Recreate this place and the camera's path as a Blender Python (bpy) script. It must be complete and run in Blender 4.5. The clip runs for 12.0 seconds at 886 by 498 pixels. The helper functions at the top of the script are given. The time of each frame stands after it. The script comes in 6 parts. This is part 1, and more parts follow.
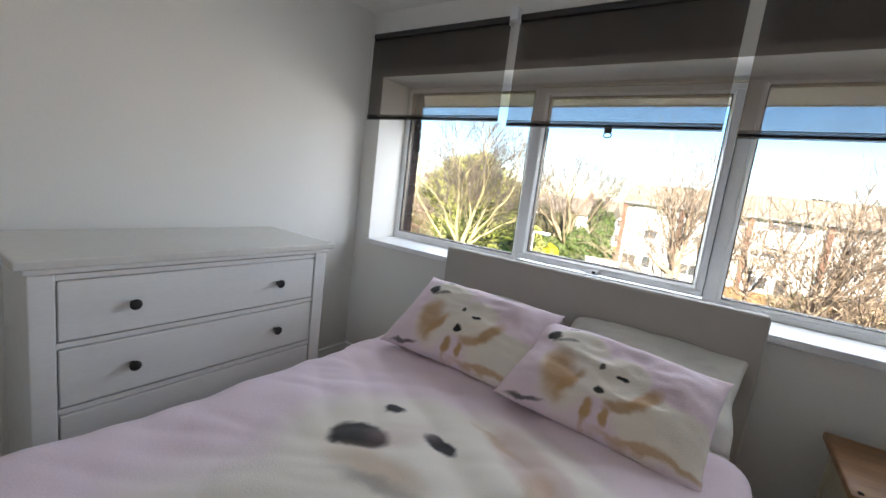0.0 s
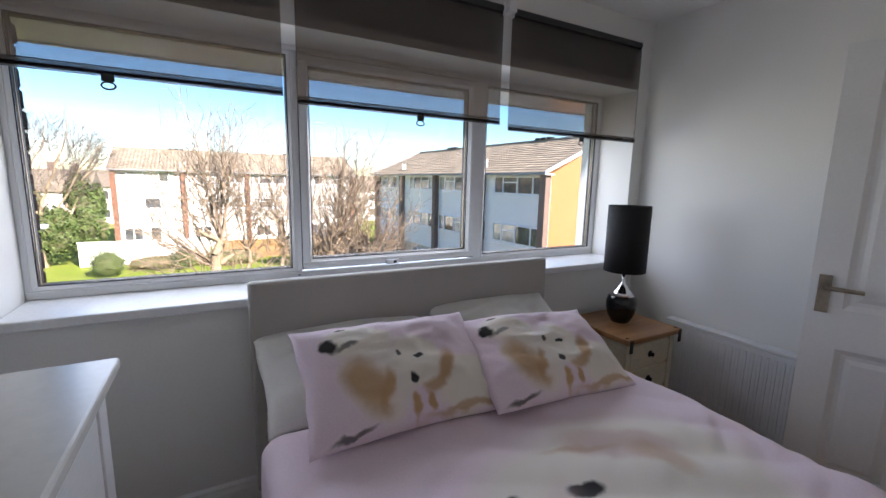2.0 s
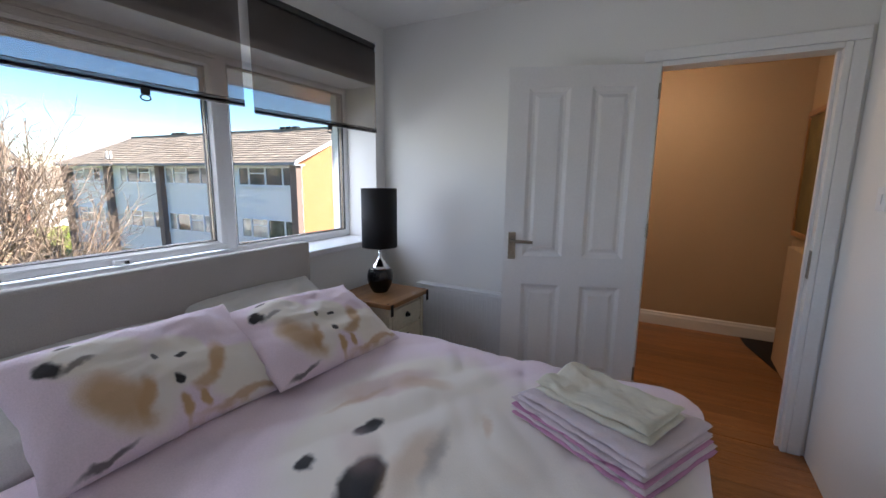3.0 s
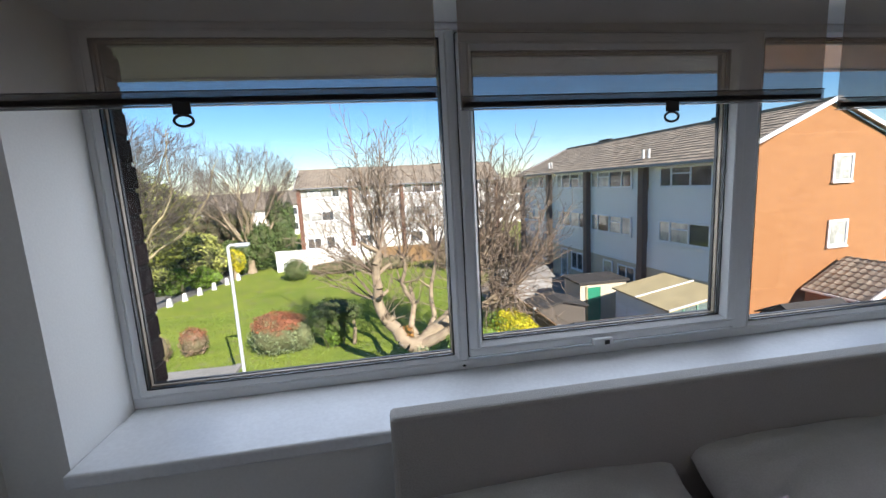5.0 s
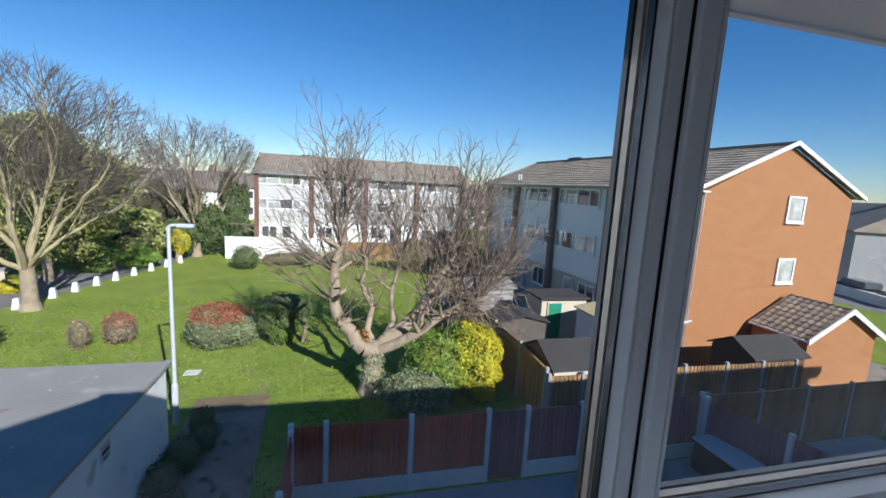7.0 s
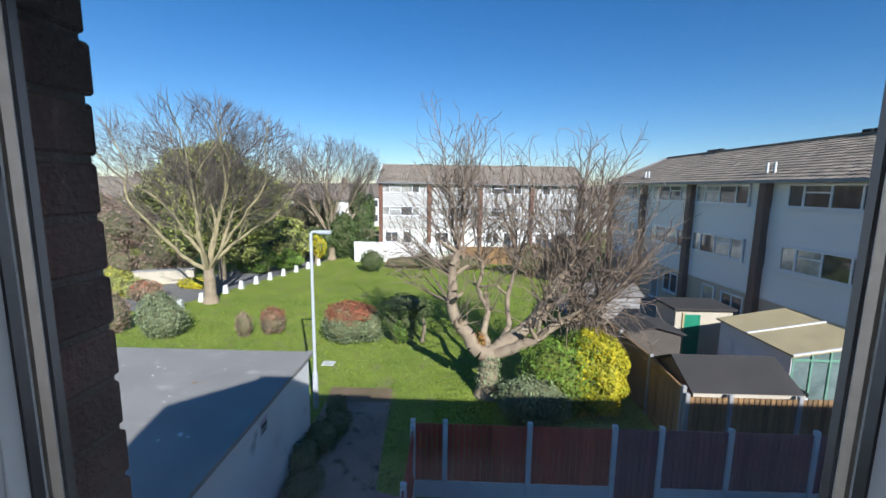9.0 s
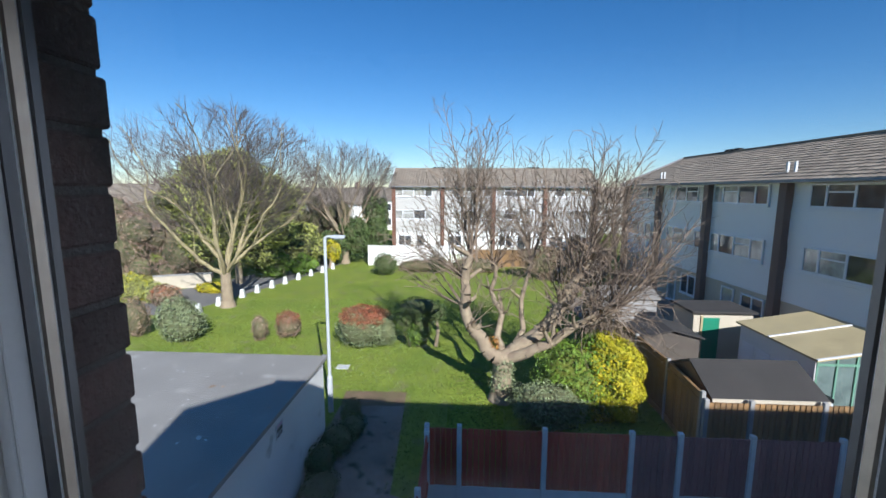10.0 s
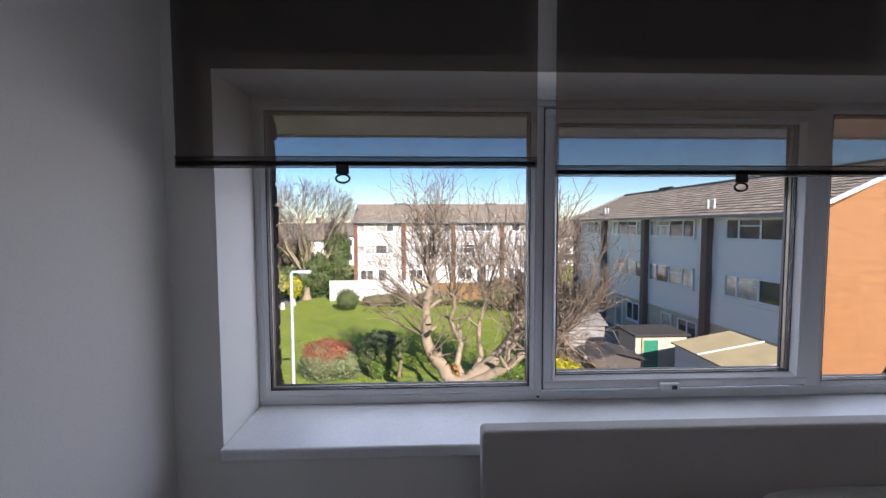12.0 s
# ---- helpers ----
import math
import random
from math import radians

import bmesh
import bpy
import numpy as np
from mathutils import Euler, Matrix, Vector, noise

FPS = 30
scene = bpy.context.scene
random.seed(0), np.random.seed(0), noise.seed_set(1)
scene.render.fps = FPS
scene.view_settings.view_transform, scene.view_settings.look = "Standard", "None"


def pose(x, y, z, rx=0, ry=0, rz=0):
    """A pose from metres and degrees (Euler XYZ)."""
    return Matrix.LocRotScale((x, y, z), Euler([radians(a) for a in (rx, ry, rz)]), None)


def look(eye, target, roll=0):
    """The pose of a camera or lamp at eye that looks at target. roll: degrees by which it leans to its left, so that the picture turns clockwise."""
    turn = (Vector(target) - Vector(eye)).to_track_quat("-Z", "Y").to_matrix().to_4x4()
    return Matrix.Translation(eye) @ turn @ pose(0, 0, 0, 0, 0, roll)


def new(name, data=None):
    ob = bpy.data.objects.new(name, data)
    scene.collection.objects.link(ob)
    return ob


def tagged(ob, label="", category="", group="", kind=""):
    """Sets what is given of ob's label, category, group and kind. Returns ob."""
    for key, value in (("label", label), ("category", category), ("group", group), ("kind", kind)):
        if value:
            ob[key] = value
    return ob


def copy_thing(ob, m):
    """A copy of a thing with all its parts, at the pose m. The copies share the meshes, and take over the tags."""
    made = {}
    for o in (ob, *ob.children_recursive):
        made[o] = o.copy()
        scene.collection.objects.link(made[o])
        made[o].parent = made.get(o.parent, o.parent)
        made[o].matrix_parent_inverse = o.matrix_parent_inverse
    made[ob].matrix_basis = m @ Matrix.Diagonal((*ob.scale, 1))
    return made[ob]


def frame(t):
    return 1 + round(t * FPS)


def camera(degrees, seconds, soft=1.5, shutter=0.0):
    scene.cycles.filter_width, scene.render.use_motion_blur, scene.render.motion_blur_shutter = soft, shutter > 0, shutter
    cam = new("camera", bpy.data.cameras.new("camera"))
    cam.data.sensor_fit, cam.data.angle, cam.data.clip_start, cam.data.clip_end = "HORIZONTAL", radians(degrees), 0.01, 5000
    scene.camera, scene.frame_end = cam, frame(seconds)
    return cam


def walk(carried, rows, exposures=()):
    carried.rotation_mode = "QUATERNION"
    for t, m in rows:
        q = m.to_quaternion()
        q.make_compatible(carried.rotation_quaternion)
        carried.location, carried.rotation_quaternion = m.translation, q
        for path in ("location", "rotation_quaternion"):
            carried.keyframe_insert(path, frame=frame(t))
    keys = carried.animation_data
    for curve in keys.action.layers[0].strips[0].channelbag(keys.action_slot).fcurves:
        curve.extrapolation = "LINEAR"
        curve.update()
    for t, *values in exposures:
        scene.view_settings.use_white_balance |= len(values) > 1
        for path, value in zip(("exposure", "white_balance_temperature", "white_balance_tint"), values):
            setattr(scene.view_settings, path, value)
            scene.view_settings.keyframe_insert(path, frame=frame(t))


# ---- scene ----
cam = camera(93.6, 12.0)
PATH = [
    (0, (0.875, 2.127, 1.289), (-0.225, 3.769, 0.986), 7.0),
    (0.5, (0.452, 2.191, 1.307), (-0.488, 3.943, 1.082), 7.6),
    (1, (0.052, 2.244, 1.328), (-0.701, 4.081, 1.084), 0.5),
    (1.5, (-0.253, 2.347, 1.31), (-0.282, 4.322, 0.998), 0.6),
    (2, (-0.441, 2.389, 1.34), (0.506, 4.122, 1.024), 1.3),
    (2.5, (-0.534, 2.304, 1.31), (1.126, 3.372, 0.988), -1.0),
    (2.7, (-0.556, 2.29, 1.295), (1.219, 3.149, 0.958), 0.5),
    (4.3, (-0.379, 2.76, 1.462), (0.269, 4.626, 1.155), -0.1),
    (4.5, (-0.375, 2.84, 1.47), (0.093, 4.763, 1.178), -1.1),
    (5, (-0.35, 3.159, 1.46), (-0.051, 5.113, 1.157), -3.1),
    (5.5, (-0.398, 3.382, 1.485), (-0.307, 5.358, 1.193), -2.9),
    (6, (-0.44, 3.622, 1.453), (-0.348, 5.604, 1.204), -2.0),
    (6.5, (-0.454, 3.857, 1.441), (-0.082, 5.803, 1.166), 0.5),
    (7, (-0.497, 3.938, 1.413), (-0.002, 5.854, 1.12), 3.2),
    (7.5, (-0.573, 3.978, 1.394), (-0.316, 5.936, 1.074), 2.4),
    (9.5, (-0.576, 3.984, 1.388), (-0.643, 5.963, 1.105), 0.7),
    (10, (-0.567, 3.985, 1.419), (-0.673, 5.962, 1.141), 0.2),
    (10.5, (-0.534, 3.858, 1.447), (-0.66, 5.838, 1.197), -0.4),
    (11, (-0.498, 3.648, 1.462), (-0.608, 5.634, 1.251), -0.6),
    (11.5, (-0.508, 3.33, 1.462), (-0.552, 5.324, 1.304), -0.4),
    (12, (-0.495, 2.977, 1.491), (-0.419, 4.972, 1.377), -0.2),
]
EXPOSURES = [  # seconds, stops, white balance, tint
    (0, 2.52, 6800, 13), (0.5, 2.46, 6800, 14), (0.9, 2.26, 6850, 16), (1.6, 2.1, 6750, 18), (2.2, 2.16, 6450, 19), (2.6, 2.34, 6250, 18), (4.3, 1.82, 6700, 21), (4.7, 1.6, 6500, 19), (5, 1.25, 6250, 15), (5.5, 0.9, 5700, 14),
    (6.2, 0.72, 5600, 13), (10.5, 0.72, 5600, 13), (11.2, 0.72, 5550, 13), (11.6, 0.84, 5700, 15), (12, 1.12, 6250, 22)]
walk(cam, [(t, look(eye, target, roll)) for t, eye, target, roll in PATH], EXPOSURES)

# ---- world and light ----
SUN = Vector((3.66, -8.85, 5.66)).normalized()
world = bpy.data.worlds.new("sky")
scene.world = world
world.use_nodes = True
wn = world.node_tree.nodes
sky = wn.new("ShaderNodeTexSky")
sky.sky_type, sky.sun_disc = "NISHITA", False
sky.sun_elevation = math.asin(SUN.z)
sky.sun_rotation = math.atan2(SUN.x, SUN.y)
sky.air_density, sky.dust_density, sky.ozone_density = 1.0, 0.0, 3.5
wn["Background"].inputs["Strength"].default_value = 0.068
deep = wn.new("ShaderNodeHueSaturation")
deep.inputs["Saturation"].default_value = 1.25
world.node_tree.links.new(sky.outputs[0], deep.inputs["Color"])
world.node_tree.links.new(deep.outputs[0], wn["Background"].inputs["Color"])

sun = new("sun", bpy.data.lights.new("sun", "SUN"))
sun.data.energy, sun.data.angle, sun.data.color = 4.6, radians(0.53), (1.0, 0.93, 0.82)
sun.matrix_world = look(SUN * 50, (0, 0, 0))

# area lamp added outside the panes to boost daylight into the bedroom
daylight = new("window_daylight", bpy.data.lights.new("window_daylight", "AREA"))
daylight.data.shape, daylight.data.size, daylight.data.size_y = "RECTANGLE", 2.7, 0.74
daylight.data.energy, daylight.data.color = 5.4, (0.86, 0.93, 1.0)
daylight.matrix_world = look((0.37, 4.62, 1.27), (0.37, 3.0, 0.35))

# ---- materials ----


def mat(name, col, rough=0.6, col2=None, scale=3.0, var=0.12, fine=60.0, bump=0.1, metal=0.0, rnd=0.0, stretch=(1, 1, 1), spec=0.5, sheen=0.0, stains=None):
    m = bpy.data.materials.new(name)
    m.use_nodes = True
    n, l = m.node_tree.nodes, m.node_tree.links
    b = n["Principled BSDF"]
    b.inputs["Roughness"].default_value, b.inputs["Metallic"].default_value = rough, metal
    b.inputs["Specular IOR Level"].default_value = spec
    b.inputs["Sheen Weight"].default_value = sheen
    geo = n.new("ShaderNodeNewGeometry")
    mp = n.new("ShaderNodeMapping")
    mp.inputs["Scale"].default_value = stretch
    l.new(geo.outputs["Position"], mp.inputs["Vector"])
    big, small = n.new("ShaderNodeTexNoise"), n.new("ShaderNodeTexNoise")
    for t, s, d in ((big, scale, 4), (small, fine, 3)):
        t.inputs["Scale"].default_value, t.inputs["Detail"].default_value = s, d
        l.new(mp.outputs[0], t.inputs["Vector"])
    ramp = n.new("ShaderNodeMapRange")
    ramp.inputs[1].default_value, ramp.inputs[2].default_value = 0.32, 0.68
    l.new(big.outputs[0], ramp.inputs[0])
    mix = n.new("ShaderNodeMix")
    mix.data_type = "RGBA"
    c2 = col2 or tuple(c * (1 - var * 1.6) for c in col)
    mix.inputs[6].default_value, mix.inputs[7].default_value = (*col, 1), (*c2, 1)
    l.new(ramp.outputs[0], mix.inputs[0])
    hsv = n.new("ShaderNodeHueSaturation")
    l.new(mix.outputs[2], hsv.inputs["Color"])
    val = n.new("ShaderNodeMapRange")
    val.inputs[1].default_value, val.inputs[2].default_value = 0.3, 0.7
    val.inputs[3].default_value, val.inputs[4].default_value = 1 - var, 1 + var
    l.new(small.outputs[0], val.inputs[0])
    last = val.outputs[0]
    if rnd:
        info = n.new("ShaderNodeObjectInfo")
        isl = n.new("ShaderNodeNewGeometry")
        add = n.new("ShaderNodeMath")
        add.operation = "ADD"
        l.new(info.outputs["Random"], add.inputs[0])
        l.new(isl.outputs["Random Per Island"], add.inputs[1])
        fr = n.new("ShaderNodeMath")
        fr.operation = "FRACT"
        l.new(add.outputs[0], fr.inputs[0])
        rr = n.new("ShaderNodeMapRange")
        rr.inputs[3].default_value, rr.inputs[4].default_value = 1 - rnd, 1 + rnd
        l.new(fr.outputs[0], rr.inputs[0])
        mul = n.new("ShaderNodeMath")
        mul.operation = "MULTIPLY"
        l.new(last, mul.inputs[0])
        l.new(rr.outputs[0], mul.inputs[1])
        last = mul.outputs[0]
    l.new(last, hsv.inputs["Value"])
    out = hsv.outputs[0]
    if stains:
        scol, sscale, lo = stains
        st = n.new("ShaderNodeTexNoise")
        st.inputs["Scale"].default_value, st.inputs["Detail"].default_value = sscale, 6
        l.new(geo.outputs["Position"], st.inputs["Vector"])
        sr = n.new("ShaderNodeMapRange")
        sr.inputs[1].default_value, sr.inputs[2].default_value = lo, lo + 0.12
        l.new(st.outputs[0], sr.inputs[0])
        sm = n.new("ShaderNodeMix")
        sm.data_type = "RGBA"
        sm.inputs[7].default_value = (*scol, 1)
        l.new(sr.outputs[0], sm.inputs[0])
        l.new(out, sm.inputs[6])
        out = sm.outputs[2]
    l.new(out, b.inputs["Base Color"])
    if bump:
        bp = n.new("ShaderNodeBump")
        bp.inputs["Strength"].default_value, bp.inputs["Distance"].default_value = bump, 0.01
        l.new(small.outputs[0], bp.inputs["Height"])
        l.new(bp.outputs[0], b.inputs["Normal"])
    return m


def print_patches(m, patches):
    """Printed fabric: soft-edged oval patches of colour over a fabric material. Each: centre, half sizes, colour, edge, strength."""
    n, l = m.node_tree.nodes, m.node_tree.links
    b = n["Principled BSDF"]
    tc = n.new("ShaderNodeTexCoord")
    nz = n.new("ShaderNodeTexNoise")
    nz.inputs["Scale"].default_value, nz.inputs["Detail"].default_value = 13.0, 8
    l.new(tc.outputs["Object"], nz.inputs["Vector"])
    off = n.new("ShaderNodeVectorMath")
    off.operation = "MULTIPLY_ADD"
    l.new(nz.outputs["Color"], off.inputs[0])
    off.inputs[1].default_value = (0.06, 0.06, 0)
    l.new(tc.outputs["Object"], off.inputs[2])
    base = b.inputs["Base Color"].links[0].from_socket
    for (cx, cy), (rx, ry), turn, col, edge, amount in patches:
        mp = n.new("ShaderNodeMapping")
        mp.vector_type = "TEXTURE"
        mp.inputs["Location"].default_value = (cx + 0.03, cy + 0.03, 0)
        mp.inputs["Rotation"].default_value = (0, 0, radians(turn))
        mp.inputs["Scale"].default_value = (rx, ry, 1)
        l.new(off.outputs[0], mp.inputs["Vector"])
        flat = n.new("ShaderNodeVectorMath")
        flat.operation = "MULTIPLY"
        flat.inputs[1].default_value = (1, 1, 0)
        l.new(mp.outputs[0], flat.inputs[0])
        ln = n.new("ShaderNodeVectorMath")
        ln.operation = "LENGTH"
        l.new(flat.outputs[0], ln.inputs[0])
        r = n.new("ShaderNodeMapRange")
        r.interpolation_type = "SMOOTHSTEP"
        r.inputs[1].default_value, r.inputs[2].default_value = 1.0 + edge, 1.0 - edge
        r.inputs[3].default_value, r.inputs[4].default_value = 0, amount
        l.new(ln.outputs["Value"], r.inputs[0])
        mx = n.new("ShaderNodeMix")
        mx.data_type = "RGBA"
        mx.inputs[7].default_value = (*col, 1)
        l.new(r.outputs[0], mx.inputs[0])
        l.new(base, mx.inputs[6])
        base = mx.outputs[2]
    l.new(base, b.inputs["Base Color"])
    return m


def glass_mat(name, tint=(1, 1, 1), gloss=0.05):
    m = bpy.data.materials.new(name)
    m.use_nodes = True
    n, l = m.node_tree.nodes, m.node_tree.links
    n.remove(n["Principled BSDF"])
    t, g, x, f = n.new("ShaderNodeBsdfTransparent"), n.new("ShaderNodeBsdfGlossy"), n.new("ShaderNodeMixShader"), n.new("ShaderNodeLayerWeight")
    t.inputs[0].default_value = (*tint, 1)
    g.inputs["Roughness"].default_value = 0.0
    p, r = n.new("ShaderNodeMath"), n.new("ShaderNodeMapRange")
    p.operation = "POWER"
    p.inputs[1].default_value = 5.0
    l.new(f.outputs["Facing"], p.inputs[0])
    r.inputs[3].default_value, r.inputs[4].default_value = gloss * 0.5, 0.5
    l.new(p.outputs[0], r.inputs[0])
    l.new(r.outputs[0], x.inputs[0])
    l.new(t.outputs[0], x.inputs[1])
    l.new(g.outputs[0], x.inputs[2])
    l.new(x.outputs[0], n["Material Output"].inputs[0])
    return m


def screen_mat(name, col, open_part):
    """Woven screen fabric: a share of open weave that light passes through."""
    m = bpy.data.materials.new(name)
    m.use_nodes = True
    n, l = m.node_tree.nodes, m.node_tree.links
    b = n["Principled BSDF"]
    b.inputs["Base Color"].default_value, b.inputs["Roughness"].default_value = (*col, 1), 0.8
    t, x = n.new("ShaderNodeBsdfTransparent"), n.new("ShaderNodeMixShader")
    geo, nz, mr = n.new("ShaderNodeNewGeometry"), n.new("ShaderNodeTexNoise"), n.new("ShaderNodeMapRange")
    nz.inputs["Scale"].default_value = 10.0
    l.new(geo.outputs["Position"], nz.inputs["Vector"])
    mr.inputs[3].default_value, mr.inputs[4].default_value = 1 - open_part - 0.03, 1 - open_part + 0.03
    l.new(nz.outputs[0], mr.inputs[0])
    l.new(mr.outputs[0], x.inputs[0])
    l.new(t.outputs[0], x.inputs[1])
    tr, y = n.new("ShaderNodeBsdfTranslucent"), n.new("ShaderNodeMixShader")
    tr.inputs[0].default_value = (0.22, 0.17, 0.135, 1)
    y.inputs[0].default_value = 0.5
    l.new(b.outputs[0], y.inputs[1])
    l.new(tr.outputs[0], y.inputs[2])
    l.new(y.outputs[0], x.inputs[2])
    l.new(x.outputs[0], n["Material Output"].inputs[0])
    return m


WALL = mat("wall_paint", (0.80, 0.79, 0.76), 0.75, scale=1.2, var=0.025, fine=180, bump=0.05)
CEIL = mat("ceiling_paint", (0.82, 0.81, 0.79), 0.85, scale=1.5, var=0.02, fine=150, bump=0.05)
TRIM = mat("gloss_white_paint", (0.80, 0.80, 0.79), 0.3, scale=5, var=0.02, fine=90, bump=0.03)
UPVC = mat("white_upvc", (0.80, 0.81, 0.82), 0.28, scale=6, var=0.02, fine=120, bump=0.02)
SILLM = mat("sill_gloss_paint", (0.82, 0.83, 0.84), 0.35, scale=7, var=0.04, fine=90, bump=0.05, stains=((0.55, 0.54, 0.5), 14, 0.72))
GASKET = mat("black_rubber_gasket", (0.012, 0.012, 0.014), 0.5, bump=0)
SPACER = mat("brushed_aluminium_spacer", (0.36, 0.29, 0.22), 0.55, metal=0.2, bump=0.02)
GLASS = glass_mat("window_glass", (0.985, 0.99, 0.99), 0.03)
BLIND = screen_mat("dark_screen_fabric", (0.032, 0.025, 0.025), 0.52)
RAIL = mat("dark_blind_rail", (0.03, 0.028, 0.03), 0.45, bump=0.03)
BLACKP = mat("black_plastic", (0.015, 0.015, 0.016), 0.35, bump=0)
OAK = mat("orange_pine_boards", (0.34, 0.15, 0.05), 0.36, col2=(0.22, 0.085, 0.026), scale=2.2, var=0.22, fine=30, bump=0.12, stretch=(9, 1.0, 1), rnd=0.22)
PINE = mat("waxed_pine", (0.37, 0.19, 0.075), 0.38, col2=(0.24, 0.105, 0.036), scale=3, var=0.2, fine=40, bump=0.1, stretch=(1, 8, 1))
CREAM = mat("cream_paint", (0.66, 0.60, 0.44), 0.5, scale=5, var=0.08, fine=70, bump=0.08, stains=((0.36, 0.26, 0.13), 11, 0.66))
IRON = mat("black_iron", (0.014, 0.013, 0.012), 0.5, metal=0.6, bump=0.15)
DRESSER = mat("white_stained_pine", (0.82, 0.82, 0.80), 0.38, scale=2, var=0.03, fine=36, bump=0.04, stretch=(6, 1, 6))
DRTOP = mat("satin_white_top", (0.74, 0.73, 0.69), 0.22, scale=2, var=0.03, fine=50, bump=0.03)
HEADB = mat("grey_beige_fabric", (0.47, 0.445, 0.41), 0.85, scale=4, var=0.05, fine=240, bump=0.2, sheen=0.2)
SHADE = mat("black_fabric_shade", (0.006, 0.006, 0.008), 0.75, scale=20, var=0.1, fine=400, bump=0.15)
CERAMIC = mat("black_glazed_ceramic", (0.006, 0.006, 0.008), 0.07, bump=0, var=0.05)
CHROME = mat("polished_chrome", (0.85, 0.85, 0.86), 0.06, metal=1.0, bump=0, var=0.02)
BRUSHED = mat("brushed_nickel", (0.42, 0.37, 0.3), 0.3, metal=1.0, bump=0.03)
RADM = mat("white_enamel", (0.74, 0.75, 0.76), 0.3, scale=4, var=0.02, fine=80, bump=0.02)
LINEN = mat("white_cotton", (0.82, 0.81, 0.77), 0.85, scale=6, var=0.05, fine=260, bump=0.2, sheen=0.2)
PINKB = mat("rose_pink_binding", (0.58, 0.27, 0.42), 0.8, scale=9, var=0.1, fine=240, bump=0.2)
IVORY = mat("ivory_towelling", (0.72, 0.67, 0.53), 0.9, scale=7, var=0.08, fine=320, bump=0.45, sheen=0.3)
ROSEW = mat("pale_rose_towelling", (0.72, 0.60, 0.62), 0.9, scale=7, var=0.08, fine=320, bump=0.45, sheen=0.3)
HALLW = mat("tan_hall_paint", (0.50, 0.36, 0.22), 0.75, scale=1.5, var=0.04, fine=160, bump=0.05)
PICT = mat("ochre_canvas", (0.20, 0.145, 0.055), 0.6, col2=(0.13, 0.09, 0.03), scale=5, var=0.15, fine=90, bump=0.1)
GRASS = mat("mown_grass", (0.24, 0.285, 0.042), 0.9, col2=(0.165, 0.225, 0.03), scale=0.55, var=0.42, fine=11, bump=0.9, spec=0.15, stains=((0.21, 0.215, 0.07), 1.7, 0.56))
ASPH = mat("asphalt", (0.21, 0.2, 0.185), 0.9, scale=1.2, var=0.14, fine=60, bump=0.3)
PATHM = mat("worn_tarmac_path", (0.32, 0.265, 0.205), 0.92, scale=1.5, var=0.2, fine=45, bump=0.4, stains=((0.06, 0.065, 0.03), 2.3, 0.56))
SOIL = mat("bare_soil", (0.20, 0.13, 0.08), 0.95, col2=(0.15, 0.12, 0.05), scale=4, var=0.2, fine=30, bump=0.6)
FELT = mat("grey_roofing_felt", (0.315, 0.295, 0.26), 0.85, scale=0.9, var=0.1, fine=70, bump=0.2, stains=((0.40, 0.375, 0.33), 2.2, 0.6))
SHEDFELT = mat("dark_shed_felt", (0.05, 0.045, 0.04), 0.9, scale=1.5, var=0.15, fine=60, bump=0.25)
RENDERW = mat("white_render", (0.84, 0.82, 0.77), 0.85, scale=1.1, var=0.06, fine=45, bump=0.25, stains=((0.5, 0.49, 0.44), 1.8, 0.62))
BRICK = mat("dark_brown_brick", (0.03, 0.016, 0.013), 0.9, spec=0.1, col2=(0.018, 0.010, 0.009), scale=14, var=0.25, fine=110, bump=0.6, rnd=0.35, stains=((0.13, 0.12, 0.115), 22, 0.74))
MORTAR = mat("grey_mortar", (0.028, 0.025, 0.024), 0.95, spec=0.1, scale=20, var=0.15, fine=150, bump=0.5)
GABLE = mat("orange_brickwork", (0.36, 0.165, 0.06), 0.85, col2=(0.31, 0.135, 0.046), scale=1.6, var=0.1, fine=9, bump=0.2, stretch=(1, 1, 3))
PIERM = mat("brown_brick_pier", (0.205, 0.14, 0.11), 0.85, scale=4, var=0.2, fine=20, bump=0.3, stretch=(1, 1, 3))
PANELW = mat("white_cladding_panel", (0.88, 0.87, 0.85), 0.55, scale=1.2, var=0.04, fine=14, bump=0.1, stretch=(1, 1, 5))
CREAMW = mat("cream_render", (0.56, 0.49, 0.37), 0.85, scale=1.5, var=0.06, fine=40, bump=0.2)
TILE = mat("brown_concrete_tile", (0.30, 0.25, 0.185), 0.85, col2=(0.2, 0.16, 0.12), scale=2.2, var=0.2, fine=16, bump=0.3, rnd=0.25, stains=((0.19, 0.17, 0.12), 3.0, 0.62))
# Facade panes: base colours lightened for sky reflections, CURT for curtains too.
DARKGLASS = mat("dark_window_pane", (0.10, 0.105, 0.11), 0.04, scale=1.1, var=0.35, fine=3, bump=0, spec=0.9)
CURT = mat("window_pane_curtain_reflection", (0.55, 0.54, 0.49), 0.08, col2=(0.24, 0.24, 0.22), scale=2.4, var=0.2, fine=8, bump=0, spec=0.9)
GUTTER = mat("grey_gutter", (0.25, 0.25, 0.26), 0.5, bump=0.02)
POST = mat("white_concrete_post", (0.66, 0.66, 0.63), 0.85, scale=4, var=0.1, fine=60, bump=0.25)
SLATR = mat("red_brown_stained_slat", (0.5, 0.1, 0.05), 0.65, col2=(0.38, 0.075, 0.04), scale=3, var=0.18, fine=35, bump=0.25, stretch=(6, 6, 1), rnd=0.2)
